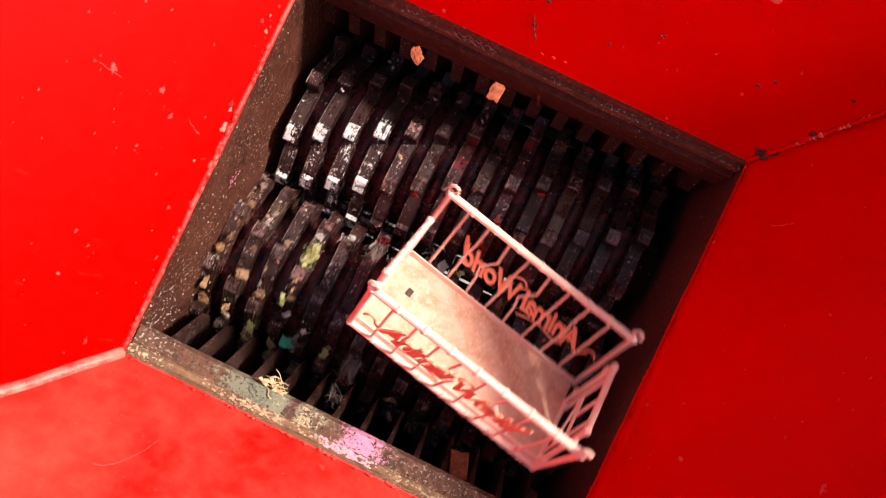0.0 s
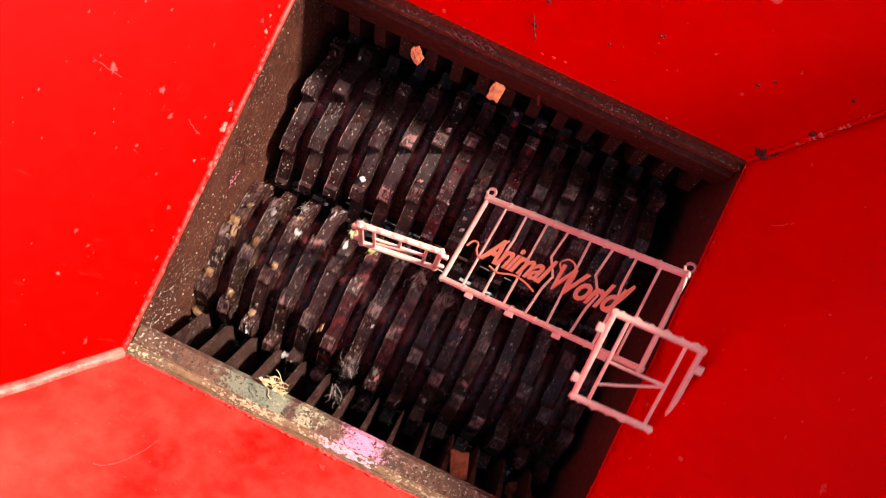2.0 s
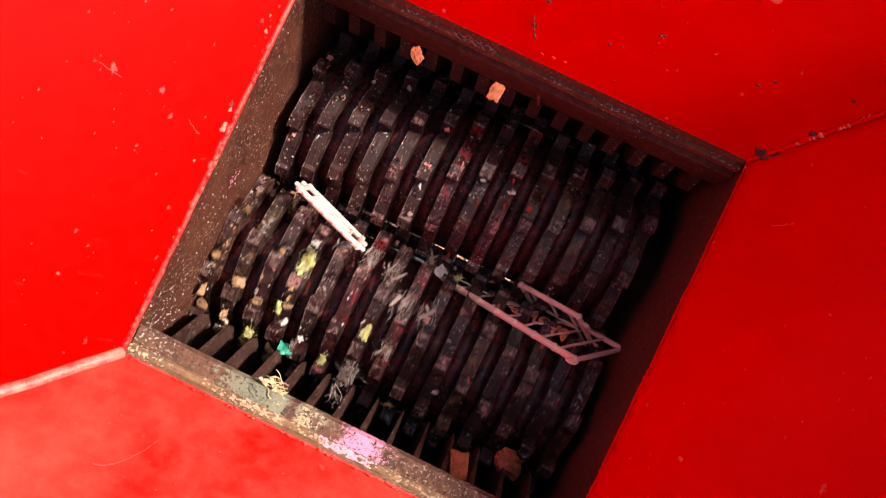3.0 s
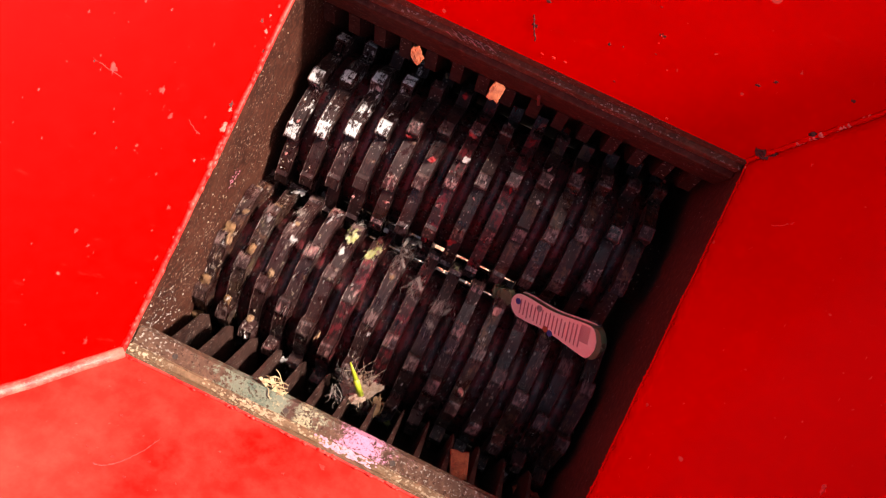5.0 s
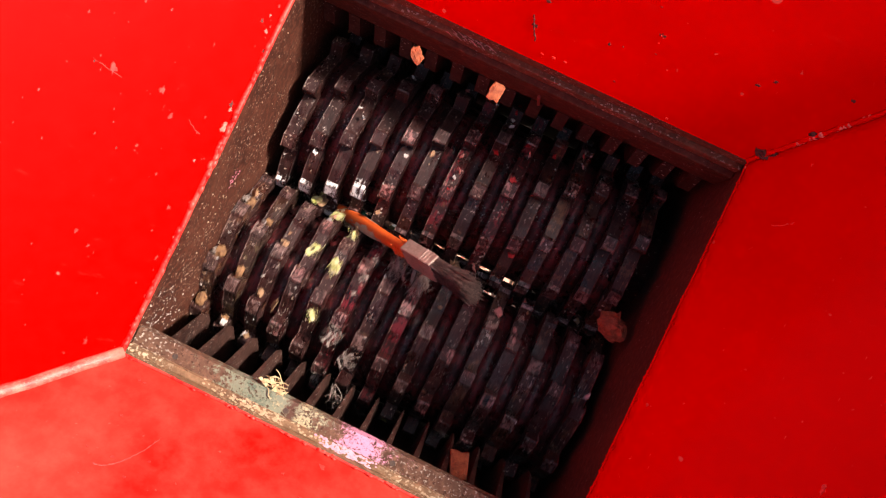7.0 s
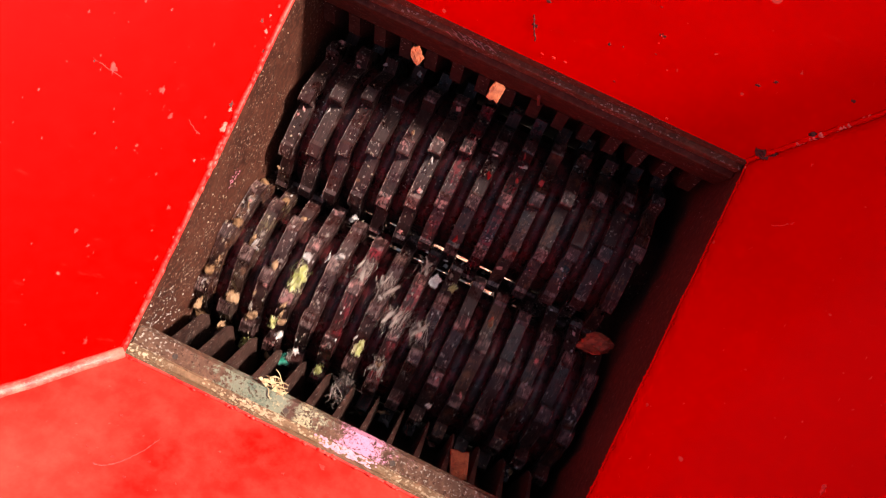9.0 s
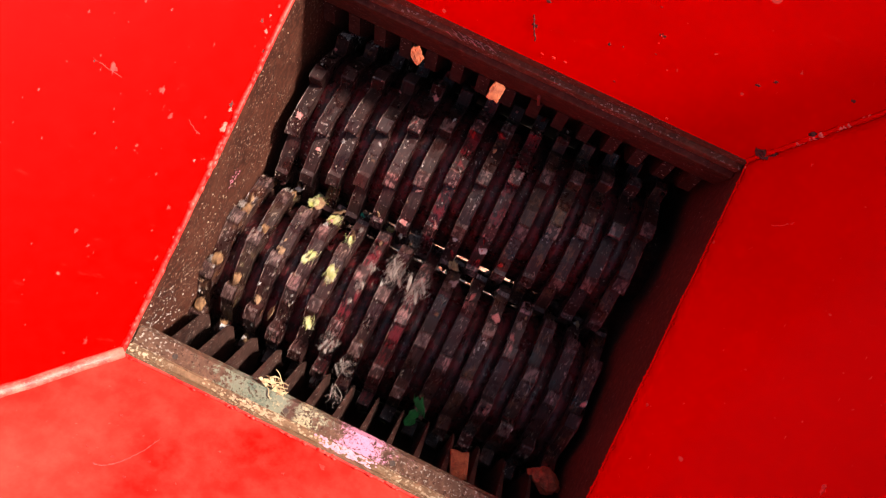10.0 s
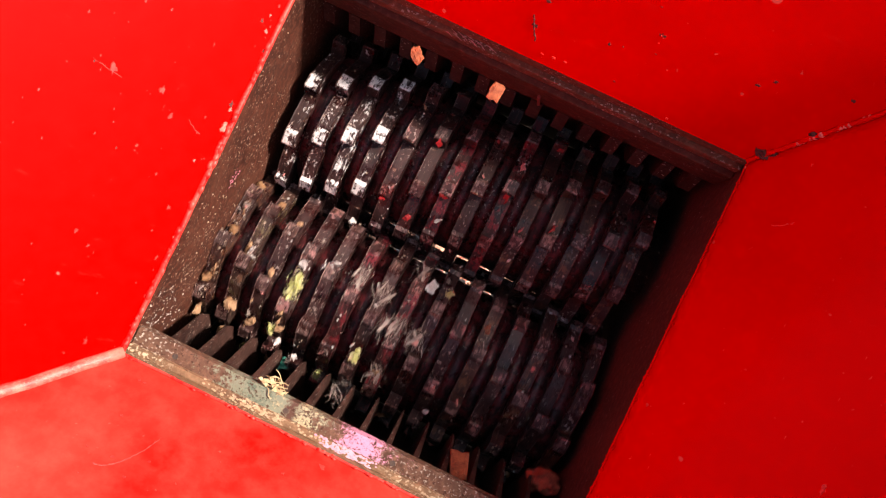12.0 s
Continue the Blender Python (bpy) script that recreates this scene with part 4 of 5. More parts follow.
def clinging(shaft_ob, items):
    rng = random.Random(21)
    for i, (kind, x, th, size) in enumerate(items):
        bm = bmesh.new()
        r = 0.1 + size * 0.15
        p = (x, r * math.sin(th), r * math.cos(th))
        tang = (0.2, math.cos(th), -math.sin(th))
        if kind == "husk":
            rough_chunk(bm, p, size * 0.28, i, 0.4)
            flake(bm, p, size * 0.55, size * 1.25, i, Matrix.Rotation(-th, 4, "X") @ Matrix.Rotation(rng.uniform(-0.8, 0.8), 4, "Z"))
            flake(bm, p, size * 0.5, size * 0.9, i + 3)
            tuft(bm, p, size * 1.15, i, 12, tang, 0.00022)
            ob = tagged(part("husk_scrap", bm, HUSK_GREEN, shaft_ob, "yellow-green husk scrap stuck to a disc"), kind="stuff")
        elif kind == "fibre":
            tuft(bm, p, size * 1.5, i, 22, tang)
            for j in range(3):
                q = Vector(p) + Vector([rng.uniform(-0.4, 0.4) * size for _ in range(3)])
                flake(bm, q, size * rng.uniform(0.10, 0.24), size * rng.uniform(0.6, 1.1), i * 7 + j, Matrix.Rotation(-th, 4, "X") @ Matrix.Rotation(rng.uniform(-0.7, 0.7), 4, "Z"))
            ob = tagged(part("fibre_scrap", bm, FIBRE, shaft_ob, "grey fibre scrap stuck to a disc"), kind="stuff")
        else:
            mt = {"white": WHITE_CHIP, "tan": TAN_CHIP, "pink": PINK_CHIP, "teal": TEAL, "red": RED_SMEAR}[kind]
            flake(bm, p, size, size * rng.uniform(0.7, 1.3), i)
            rough_chunk(bm, p, size * 0.3, i, 0.5)
            ob = part(kind + "_scrap", bm, mt, shaft_ob)


rng = random.Random(77)
# scraps that ride on the fast shaft: place along it, angle from the top in degrees, size in millimetres
HUSK_SPOTS = ((-0.120, 27, 11), (-0.124, 352, 9), (-0.146, 326, 12), (-0.149, 317, 12), (-0.120, 310, 10), (-0.092, 300, 8), (-0.091, 274, 13), (-0.062, 333, 8), (-0.032, 3, 8), (-0.120, 278, 11), (-0.063, 331, 8), (-0.117, 312, 8), (-0.118, 23, 15), (0.028, 59, 8), (-0.090, 243, 9), (-0.091, 174, 11), (-0.065, 169, 11), (-0.092, 180, 9), (-0.062, 174, 10), (0.022, 191, 9), (-0.033, 359, 9), (-0.120, 18, 11))
FIBRE_SPOTS = ((-0.032, 333, 14), (-0.032, 330, 16), (-0.034, 293, 15), (-0.005, 290, 14), (-0.036, 294, 15), (-0.007, 286, 16), (-0.032, 331, 13), (-0.063, 44, 13), (-0.034, 41, 15), (-0.007, 63, 15), (-0.007, 27, 14), (-0.033, 97, 15), (0.017, 25, 14), (-0.033, 190, 18), (-0.060, 239, 13), (-0.037, 227, 13), (-0.036, 170, 16), (-0.062, 206, 12), (-0.007, 161, 14), (0.025, 157, 13), (-0.007, 355, 13), (-0.018, 24, 16))
WHITE_SPOTS = ((-0.124, 302, 8), (0.057, 347, 8), (-0.114, 345, 9), (-0.122, 302, 9), (0.026, 304, 13), (-0.148, 86, 9), (-0.103, 80, 12), (-0.176, 31, 10), (-0.092, 45, 10), (0.027, 86, 9), (-0.094, 42, 9), (-0.173, 27, 9), (0.008, 58, 12), (-0.172, 190, 9), (-0.151, 210, 8), (-0.143, 155, 9), (-0.122, 180, 11), (-0.168, 195, 9), (-0.118, 187, 12), (-0.101, 41, 10), (-0.091, 339, 8))
TAN_SPOTS = ((-0.120, 5, 11), (-0.119, 320, 10), (-0.206, 341, 10), (-0.202, 11, 10), (-0.176, 330, 10), (-0.204, 296, 10), (-0.144, 319, 12), (-0.091, 303, 10), (-0.116, 355, 9), (0.018, 322, 11), (-0.005, 357, 8), (0.078, 49, 9), (-0.076, 110, 9), (-0.130, 239, 10), (-0.200, 139, 10), (-0.120, 358, 9), (-0.173, 355, 11), (-0.149, 348, 10))
PINK_SPOTS = ((0.050, 302, 9), (0.082, 295, 9), (0.075, 318, 8), (-0.003, 95, 9), (0.081, 171, 10), (0.106, 175, 9), (0.018, 23, 9), (0.054, 5, 9), (0.082, 2, 9), (0.081, 117, 10))
TEAL_SPOTS = ((-0.102, 328, 14),)
items = []
for kind, spots in (("husk", HUSK_SPOTS), ("fibre", FIBRE_SPOTS), ("white", WHITE_SPOTS), ("tan", TAN_SPOTS), ("pink", PINK_SPOTS), ("teal", TEAL_SPOTS)):
    items += [(kind, x, radians(a), (1.0 if kind in ("white", "pink") else 1.3) * mm / 1000) for x, a, mm in spots]
for i in range(44):
    k = rng.randrange(0, 15)
    items.append((rng.choice(("pink", "tan", "white", "fibre")), X_LO + PITCH * k + rng.uniform(-0.004, 0.004), rng.uniform(0, 6.28), rng.choice((0.004, 0.006, 0.008))))
for i in range(46):
    k = rng.randrange(0, 7)
    items.append((rng.choice(("white", "white", "tan", "fibre")), X_LO + PITCH * k + rng.uniform(-0.006, 0.006), rng.uniform(0, 6.28), rng.choice((0.003, 0.004, 0.006, 0.008))))
clinging(SHAFT_LO, items)
items = []
for i in range(60):
    x = min(0.19, max(-0.19, rng.gauss(-0.06, 0.1)))
    k = round((x - X_UP) / PITCH)
    items.append((rng.choice(("white", "pink", "tan", "pink", "white")), X_UP + PITCH * k + rng.uniform(-0.004, 0.004), rng.uniform(0, 6.28), rng.uniform(0.003, 0.008)))
for i in range(26):
    k = rng.randrange(4, 11)
    items.append(("red", X_UP + PITCH * k + rng.uniform(-0.003, 0.003), rng.uniform(0, 6.28), rng.uniform(0.005, 0.010)))
clinging(SHAFT_UP, items)


def grit(shaft_ob, x0, count, discs, seed):
    """Fine wet grit stuck all over the rims of the discs."""
    rng = random.Random(seed)
    for name, mt, share in (("pale_grit", PALE_SPECK, 0.14), ("brown_grit", TAN_SPECK, 0.86)):
        bm = bmesh.new()
        for _ in range(int(count * share)):
            k = min(discs - 1, int(discs * rng.random() ** 1.9))
            th, r = rng.uniform(0, 6.283), rng.choice((0.0003, 0.0004, 0.0006, 0.0010))
            # height of the sawtooth rim under the grain
            a = (math.degrees(th) - (PH_LO + TW_LO * k if x0 == X_LO else PH_UP + TW_UP * k)) % 36
            a = 36 - a if x0 == X_LO else a
            rim = RT if a < 8.5 else RT - 0.005 - 0.0005 * (a - 10) if a < 30 else 0.088
            ball(bm, (x0 + PITCH * k + rng.uniform(-0.0065, 0.0065), rim * math.sin(th), rim * math.cos(th)), r, 1, (rng.uniform(0.6, 1.6), rng.uniform(0.6, 1.6), rng.uniform(0.5, 1.0)))
        tagged(part(name, bm, mt, shaft_ob, "fine wet grit stuck to the disc rims"), kind="stuff")


grit(SHAFT_LO, X_LO, 1300, 15, 61)
grit(SHAFT_UP, X_UP, 500, 14, 62)


def caked_gullets():
    """Rust-brown grime packed in front of the teeth of the first discs of the fast shaft."""
    rng = random.Random(52)
    for k, size, mt in ((0, 0.0072, CAKED), (1, 0.0062, CAKED), (2, 0.0046, TAN_CHIP)):
        for n in range(TEETH):
            th = radians(36 * n + PH_LO + TW_LO * k + rng.uniform(2, 5))
            bm = bmesh.new()
            c = (X_LO + PITCH * k + rng.uniform(-0.002, 0.002), 0.0945 * math.sin(th), 0.0945 * math.cos(th))
            rough_chunk(bm, c, size * rng.uniform(0.75, 1.15), 200 + 10 * k + n, 0.7)
            flake(bm, c, size * 1.5, size * 1.7, 300 + 10 * k + n, Matrix.Rotation(-th, 4, "X"))
            part("caked_grime", bm, mt, SHAFT_LO, "rust-brown grime packed before a tooth")


caked_gullets()

bm = bmesh.new()
rough_chunk(bm, (0, 0, 0), 0.017, 31, 0.6)
flake(bm, (0.004, 0.006, 0.004), 0.018, 0.026, 6)
TUMBLER = tagged(new("tumbling_chunk", finish(bm, "tumbling_chunk", SCRAP_RUST)), "torn orange-brown chunk tumbling over the cutter discs", "scrap")
bm = bmesh.new()
flake(bm, (0, -0.012, 0), 0.014, 0.03, 2, Matrix())
flake(bm, (0.002, 0.012, 0.002), 0.013, 0.032, 5, Matrix.Rotation(0.5, 4, "Z"))
GREEN = tagged(new("green_film_scrap", finish(bm, "green_film_scrap", GREEN_FILM)), "crumpled bright green plastic film scrap", "scrap")
bm = bmesh.new()
tuft(bm, (0, 0, 0), 0.045, 12, 46, (0.1, -1, 0.0), 0.00018)
for k in range(7):
    flake(bm, (0.004 * (k % 3) - 0.006, -0.006 * k + 0.012, 0.006), 0.007, 0.020, 50 + k, Matrix.Rotation(0.5 * math.sin(3 * k), 4, "Z"))
rough_chunk(bm, (0, -0.012, 0.002), 0.0125, 41, 0.5)
flake(bm, (0.012, 0.004, 0.004), 0.014, 0.034, 8, Matrix.Rotation(-0.4, 4, "Z"))
flake(bm, (-0.012, -0.012, 0.002), 0.014, 0.022, 9, Matrix.Rotation(0.7, 4, "Z"))
PLANT = new("plant_scrap")
tagged(PLANT, "frayed plant scrap with a bright green stem", "plant scrap")
part("fibre_wad", bm, HUSK_PALE, PLANT)
bm = bmesh.new()
flake(bm, (0.022, -0.016, 0.002), 0.010, 0.030, 14, Matrix.Rotation(0.15, 4, "Z"))
tuft(bm, (0.022, -0.018, 0.002), 0.022, 15, 12, (0.1, 1, 0), 0.0003)
part("torn_leaf", bm, TAN_CHIP, PLANT, "torn yellow-brown leaf")
bm = bmesh.new()
tube(bm, (-0.017, 0.037, 0.014), (-0.006, 0.020, 0.015), 0.0008, 8, 0.0028)
tube(bm, (-0.0065, 0.0205, 0.015), (0.004, 0.000, 0.012), 0.0028, 8, 0.0036)
part("stem", bm, STEM, PLANT, "bright green stem", smooth=True)


# ---- what moves ----
def keyed(ob, rows):
    """walk() with in-between turns wherever two rows are more than 60 degrees apart."""
    out = [rows[0]]
    for (t0, a), (t1, b) in zip(rows, rows[1:]):
        qa, qb = a.to_quaternion(), b.to_quaternion()
        n = int(math.degrees(qa.rotation_difference(qb).angle) // 60)
        n = min(n, int((t1 - t0) * 20))
        for i in range(1, n + 1):
            f = i / (n + 1)
            out.append((t0 + (t1 - t0) * f, Matrix.LocRotScale(a.translation.lerp(b.translation, f), qa.slerp(qb, f), None)))
        out.append((t1, b))
    walk(ob, out)


def along(a, b, roll=0):
    """Pose with its origin at a, x towards b and z as upright as that allows, rolled about x."""
    x = (Vector(b) - Vector(a)).normalized()
    y = Vector((0, 0, 1)).cross(x).normalized()
    z = x.cross(y)
    m = Matrix((x, y, z)).transposed().to_4x4()
    return Matrix.Translation(a) @ m @ pose(0, 0, 0, roll, 0, 0)


def motions():
    step = 0.2
    for ob, y, w in ((SHAFT_UP, C, W_UP), (SHAFT_LO, -C, -W_LO)):
        walk(ob, [(step * i, pose(0, y, Z0, w * step * i, 0, 0)) for i in range(61)])

    cot = {0.0: pose(0.067, -0.0667, -0.0488, -43.7, 2.4, -12.8), 0.3: pose(0.0698, -0.0409, -0.1001, -41.4, 10.1, 3.3), 0.5: pose(0.0671, -0.0422, -0.1052, -50.4, 2.8, -4.5)}
    near = {0.9: pose(0.0833, -0.053, -0.066, -52, 13, -6), 1.0: pose(0.0853, -0.0545, -0.0225, -49.6, 18.8, -12), 1.2: pose(0.0908, -0.0463, -0.0354, -42, 20, -8.6), 1.5: pose(0.111, -0.017, -0.052, -80, -8, 1.0),
            1.8: pose(0.113, -0.008, -0.078, -80, 0, -5), 2.0: pose(0.1077, -0.0117, -0.0359, -104, -26, 2), 2.1: pose(0.1143, -0.0157, -0.0729, -98.6, -19.7, -0.9), 2.2: pose(0.119, -0.0400, -0.075, -65, -28.0, -7.0), 2.3: pose(0.1238, -0.0226, -0.104, -55, -13.4, 0.3), 2.4: pose(0.1222, -0.0086, -0.1278, -55.8, -10.7, 10.6), 2.5: pose(0.1159, -0.0014, -0.1291, -52, -24, 7.6),
            2.6: pose(0.129, 0.006, -0.172, -24, -24, 4), 2.8: pose(0.127, 0.003, -0.185, 0, -34, -3), 3.0: pose(0.1326, 0.0044, -0.2103, 20, -35, -4.4), 3.2: pose(0.127, 0.0037, -0.238, 13.6, -35.3, 0.4),
            3.6: pose(0.12, 0.002, -0.34, 5, -25, 0), 4.0: pose(0.11, 0, -0.58, 0, -10, 0), 4.3: pose(0.06, 0, -0.74, 20, 0, 0), 12.0: pose(0.06, 0, -0.74, 20, 0, 0)}
    seat_near = pose(0, -D / 2, 0, 16, 0, 0)
    seat_far = pose(0, D / 2, 0, 0, 0, 180)
    seat_a = pose(-L / 2, -0.012, 0, 0, 0, 90)
    seat_d = pose(L / 2, -0.012, 0, 0, 0, 90)
    for t, m in near.items():
        if t <= 1.5:
            cot[t] = m @ seat_near.inverted()

    def ride(seat, last):
        return [(t, m @ seat) for t, m in sorted(cot.items()) if t <= last]

    keyed(NEAR_SIDE, ride(seat_near, 0.5) + sorted(near.items()))
    fold = pose(0, D / 2 - 0.006, 0, 0, 0, 180) @ pose(0, 0, 0, -50, 0, 0)
    keyed(FAR_SIDE, ride(seat_far, 0.5) + [(0.9, cot[0.9] @ fold), (1.0, cot[1.0] @ fold)] + [(1.2, pose(0.10, -0.01, -0.19, -20, 15, 172)), (1.5, pose(0.10, 0.0, -0.30, 0, 8, 178)), (2.0, pose(0.09, 0, -0.62, 0, 5, 180)), (2.3, pose(0.0, 0, -0.74, 30, 0, 180)), (12.0, pose(0.0, 0, -0.74, 30, 0, 180))])
    keyed(TRAY, ride(Matrix(), 0.9) + [(1.2, pose(0.085, -0.025, -0.115, -38, 10, -2)), (1.5, pose(0.083, -0.015, -0.195, -76, 8, 2)), (1.8, pose(0.08, 0, -0.27, -86, 4, 0)), (2.4, pose(0.06, 0, -0.52, -60, 0, 0)), (2.8, pose(0.04, 0.05, -0.775, 0, 0, 0)), (12.0, pose(0.04, 0.05, -0.775, 0, 0, 0))])
    keyed(END_A, ride(seat_a, 1.2) + [(1.5, pose(0.0008, -0.0024, -0.0689, 45.6, 64.2, 145.8)), (1.7, pose(-0.006, -0.002, -0.075, 45, 66, 142)), (1.8, pose(-0.040, -0.012, -0.105, -15, 3, 3)), (1.9, pose(-0.038, -0.005, -0.103, -6, 3, -7)), (2.0, pose(-0.036, -0.014, -0.10, -12, 3, 7)), (2.1, pose(-0.034, -0.012, -0.10, -9, 3, 5)), (2.2, pose(-0.0019, 0.0013, -0.1243, 41.9, -50.8, -12.4)), (2.4, pose(-0.024, -0.011, -0.11, -4, 6, -6)), (2.5, pose(-0.011, -0.018, -0.185, -38, -18, 17)), (2.6, pose(-0.055, 0.015, -0.150, -4, 8, -18)),
          (2.8, pose(-0.086, 0.006, -0.145, -2, 8, -19)), (3.0, pose(-0.1183, -0.0037, -0.1401, 1.4, 8.1, -19.7)), (3.2, pose(-0.107, -0.018, -0.15, -8, 10, -34)), (3.8, pose(-0.10, 0, -0.33, 0, 10, -10)), (4.2, pose(-0.09, 0, -0.62, 0, 0, 0)), (4.4, pose(-0.1, 0.05, -0.78, -80, 0, 0)), (12.0, pose(-0.1, 0.05, -0.78, -80, 0, 0))])
    keyed(END_D, ride(seat_d, 1.0) + [(1.2, pose(0.200, -0.108, -0.078, -75, 0, -7)), (1.5, pose(0.1883, -0.0265, -0.0357, -90.9, -68.7, 7.2)), (1.8, pose(0.186, -0.034, -0.05, -95, -66, 10)), (2.0, pose(0.196, -0.0516, 0.02, -75, 0, 2)), (2.2, pose(0.187, -0.0893, -0.0504, -111.5, -64.2, 23.1)), (2.4, pose(0.176, -0.055, -0.10, -112, -61, 17)), (2.5, pose(0.1755, -0.0512, -0.1118, -112.5, -60.9, 16.4)),
          (2.6, pose(0.168, -0.050, -0.115, -105, -55, 12)), (2.8, pose(0.166, -0.035, -0.15, -70, -45, 4)), (3.0, pose(0.166, -0.014, -0.205, -16, -34, -4)), (3.3, pose(0.155, -0.008, -0.25, -8, -20, 0)), (3.7, pose(0.14, 0, -0.36, 0, 0, 0)), (4.1, pose(0.12, 0, -0.65, 0, 0, 0)), (4.3, pose(0.12, -0.08, -0.785, -85, 0, 0)), (12.0, pose(0.12, -0.08, -0.785, -85, 0, 0))])

    up = along((-0.25, 0.532, 0.409), (-0.032, 0.532, 0.409))
    keyed(BRUSH, [(0.0, up), (5.5, up), (5.8, along((-0.1536, 0.0796, 0.1145), (0.0469, 0.1651, 0.1134))), (5.9, along((-0.091, -0.0028, -0.0479), (0.0345, 0.1501, 0.0437), 10)), (6.0, along((-0.0976, -0.013, -0.0828), (0.0416, 0.1682, -0.0385))),
          (6.2, along((-0.1144, -0.0096, -0.0872), (0.0346, 0.1592, -0.0503))), (6.4, along((-0.1207, -0.0142, -0.092), (0.0429, 0.1334, -0.0627))), (6.5, along((-0.1265, -0.0173, -0.0969), (0.0511, 0.1133, -0.072))),
          (6.6, along((-0.1279, -0.0152, -0.1018), (0.0487, 0.0937, -0.035), 15)), (6.7, along((-0.1332, -0.0004, -0.1266), (0.0497, 0.0391, -0.0152), 50)), (6.8, along((-0.1342, 0.0029, -0.1466), (0.0403, 0.0347, -0.0199), 72)),
          (6.9, along((-0.1404, -0.0051, -0.1864), (0.0424, -0.063, -0.0824), 55)), (7.0, along((-0.1282, 0.0009, -0.1968), (0.0455, -0.0124, -0.0663), 65)), (7.1, along((-0.1087, -0.0022, -0.2275), (0.0233, -0.0558, -0.0628), 15)),
          (7.2, along((-0.1103, -0.0068, -0.2374), (0.0245, -0.0713, -0.0789), 10)), (7.6, along((-0.09, -0.01, -0.33), (0.005, -0.035, -0.14), 20)), (8.0, along((-0.07, 0, -0.47), (0.0, -0.01, -0.265), 30)), (8.4, along((-0.05, 0, -0.70), (0.08, 0, -0.55), 20)),
          (8.6, along((-0.05, 0, -0.795), (0.16, 0.02, -0.795))), (12.0, along((-0.05, 0, -0.795), (0.16, 0.02, -0.795)))])

    high = pose(0.2, 0.532, 0.4085, -90, 0, 0)
    keyed(FLASK, [(0.0, high), (4.0, high), (4.4, pose(0.12, -0.05, 0.05, -80, 0, 0)), (4.6, pose(0.116, -0.016, -0.05, -90, 0, -2)), (4.8, pose(0.118, -0.012, -0.06, -88, 0, -2)), (4.9, pose(0.122, -0.009, -0.085, -80, -18, -2)), (5.0, pose(0.126, -0.006, -0.119, -62, -38, -2)), (5.1, pose(0.128, -0.004, -0.135, -48, -42, -2)),
          (5.2, pose(0.130, -0.002, -0.152, -30, -46, 0)), (5.3, pose(0.134, 0, -0.175, -16, -50, 0)), (5.4, pose(0.137, 0, -0.205, -8, -52, 0)), (5.6, pose(0.135, 0, -0.32, 0, -45, 0)), (6.0, pose(0.12, 0, -0.66, 0, 0, 0)), (6.2, pose(0.12, 0.1, -0.8, -88, 0, 0)), (12.0, pose(0.12, 0.1, -0.8, -88, 0, 0))])

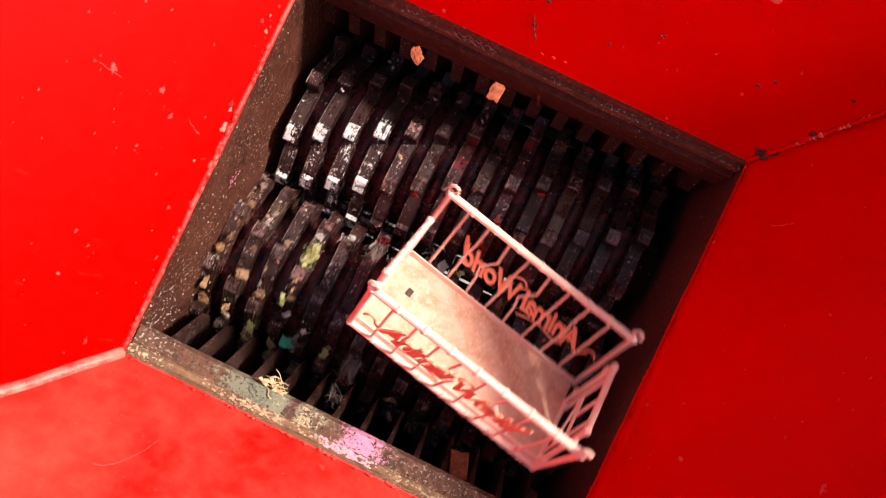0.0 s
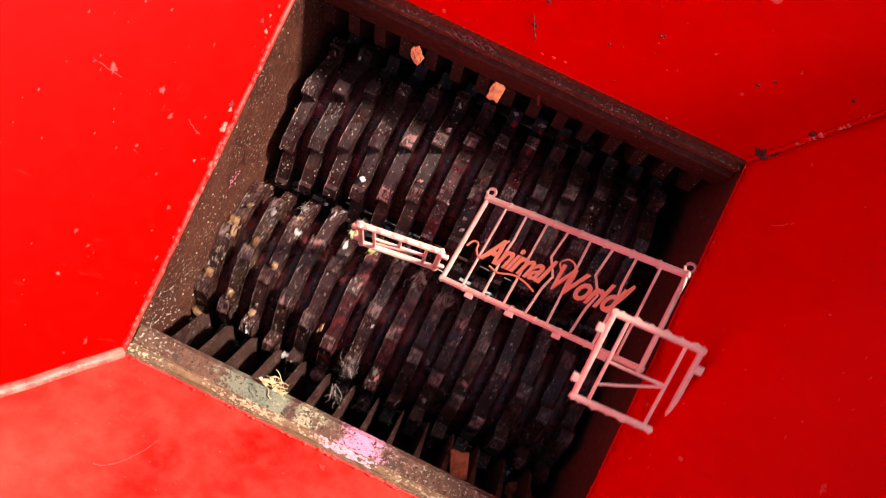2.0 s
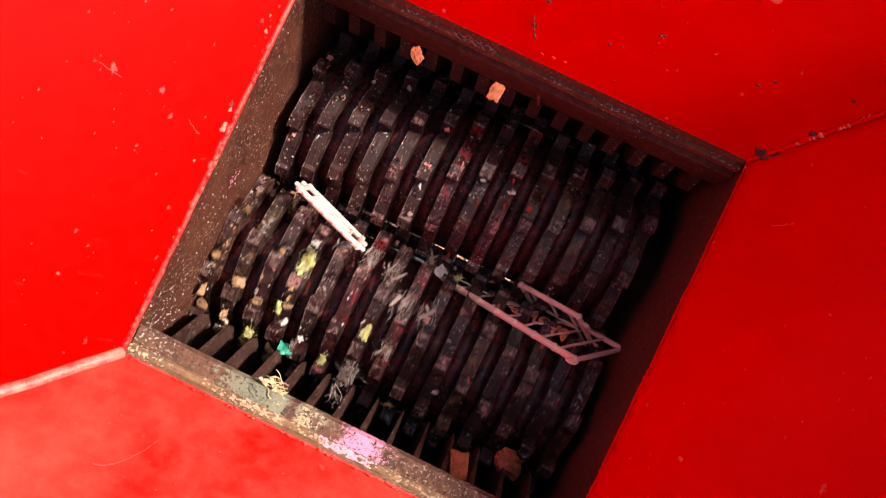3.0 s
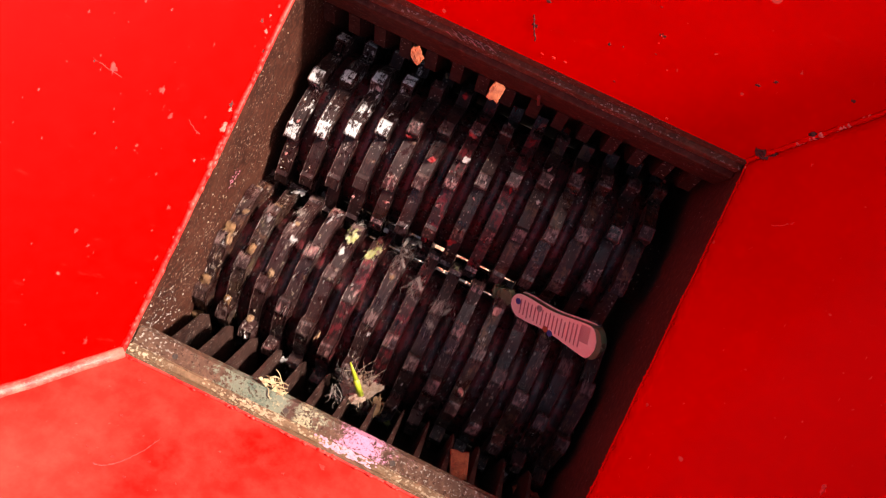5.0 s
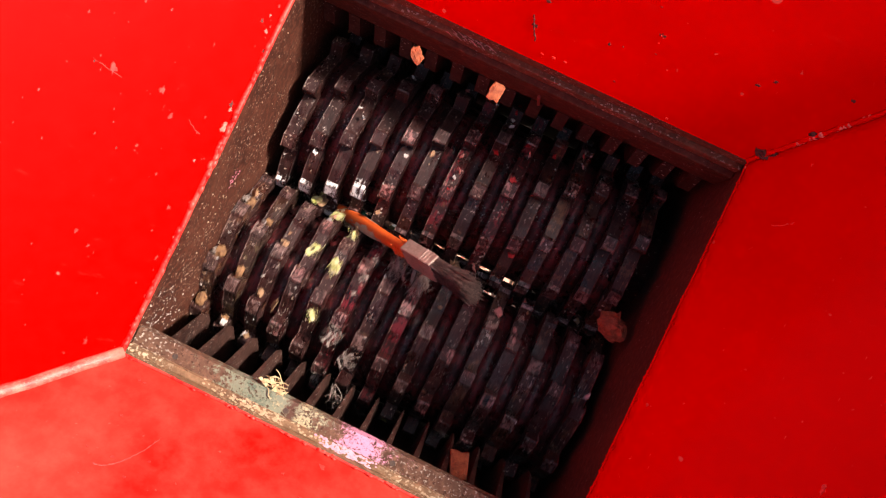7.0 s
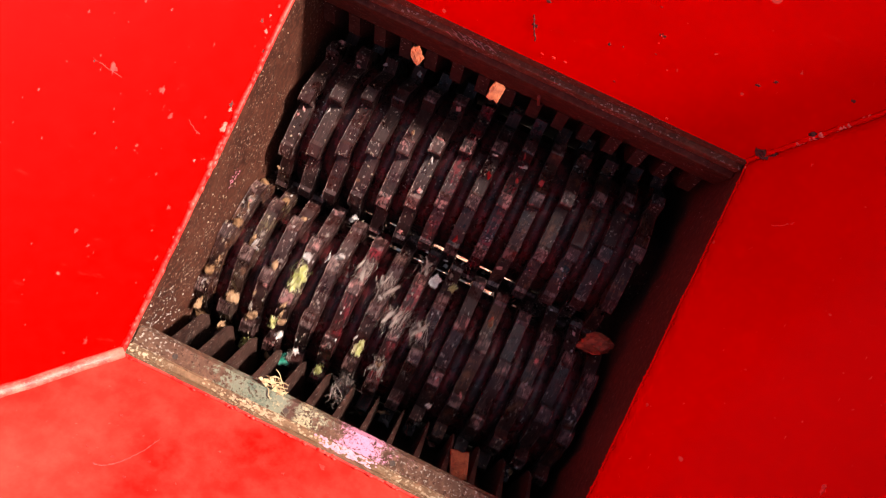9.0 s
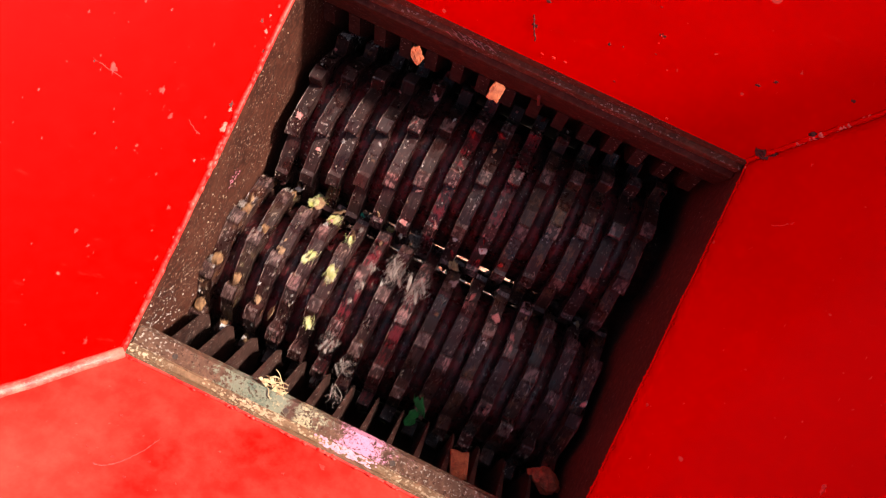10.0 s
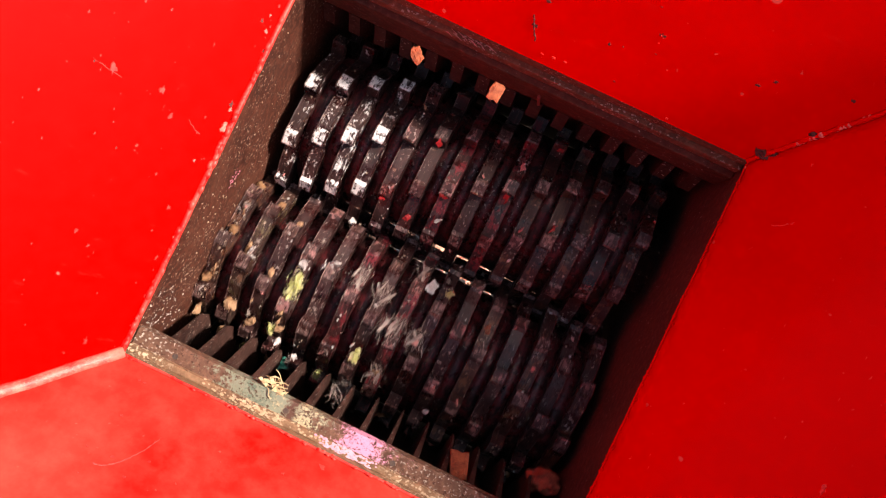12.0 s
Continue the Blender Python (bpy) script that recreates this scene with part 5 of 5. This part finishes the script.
    spots = ((0.0, 0.195, -0.190), (2.0, 0.185, -0.190), (2.2, 0.175, -0.150), (2.4, 0.155, -0.103), (2.6, 0.153, -0.067), (2.8, 0.158, -0.118), (3.0, 0.154, -0.156), (3.3, 0.156, -0.15), (4.0, 0.175, -0.10), (4.6, 0.195, -0.190), (6.1, 0.195, -0.185), (6.4, 0.194, -0.090), (6.6, 0.190, -0.05), (6.8, 0.189, -0.004), (7.0, 0.193, 0.014),
             (8.0, 0.19, -0.1), (8.8, 0.164, -0.055), (9.0, 0.187, -0.008), (9.2, 0.196, -0.012), (9.6, 0.196, -0.118), (10.0, 0.196, -0.155), (10.2, 0.197, -0.142), (10.4, 0.197, -0.079), (10.6, 0.197, -0.065), (10.8, 0.194, -0.036), (11.0, 0.196, 0.014), (11.2, 0.181, 0.0), (11.4, 0.184, 0.006), (11.7, 0.19, -0.08), (12.0, 0.196, -0.157))

    def lie(y, lift):
        s = min(1, abs(y + C) / (RT + lift)) if y < 0 else min(1, abs(y - C) / (RT + lift))
        return Z0 + (RT + lift) * math.sqrt(max(0.02, 1 - s * s))
    keyed(TUMBLER, [(t, pose(x, y, lie(y, 0.014), 40 * i, 25 * i, 33 * i)) for i, (t, x, y) in enumerate(spots)])
    keyed(GREEN, [(0.0, pose(0.05, -0.185, -0.36, 0, 0, 0)), (9.4, pose(0.05, -0.185, -0.36, 0, 0, 0)), (9.7, pose(0.05, -0.176, -0.14, 50, 0, 0)), (10.0, pose(0.047, -0.150, -0.115, 38, 0, 0)), (10.2, pose(0.042, -0.123, -0.1, 18, 0, 5)), (10.5, pose(0.044, -0.054, -0.1, -20, 0, 8)),
          (10.7, pose(0.05, -0.012, -0.145, -55, 0, 5)), (10.9, pose(0.05, 0, -0.22, -80, 0, 0)), (11.4, pose(0.05, 0, -0.5, -80, 0, 0)), (11.7, pose(0.05, 0, -0.79, -5, 0, 0)), (12.0, pose(0.05, 0, -0.79, -5, 0, 0))])
    keyed(PLANT, [(0.0, pose(-0.02, -0.196, -0.34, 60, 0, 0)), (4.3, pose(-0.02, -0.196, -0.34, 60, 0, 0)), (4.8, pose(-0.012, -0.148, -0.105, 38, 0, 0)), (5.2, pose(-0.014, -0.146, -0.10, 36, 0, 0)), (5.4, pose(-0.018, -0.140, -0.098, 32, 0, 8)), (5.6, pose(-0.029, -0.125, -0.092, 24, 0, 14)), (5.8, pose(-0.029, -0.078, -0.092, 8, 0, 16)), (6.0, pose(-0.015, -0.052, -0.092, -6, 0, 21)), (6.1, pose(-0.004, -0.036, -0.092, -14, 0, 18)),
          (6.3, pose(0.022, -0.012, -0.14, -50, 0, 0)), (6.5, pose(0.03, 0, -0.23, -80, 0, 0)), (7.0, pose(0.03, 0, -0.5, -80, 0, 0)), (7.4, pose(0.03, 0, -0.79, -10, 0, 0)), (12.0, pose(0.03, 0, -0.79, -10, 0, 0))])


motions()
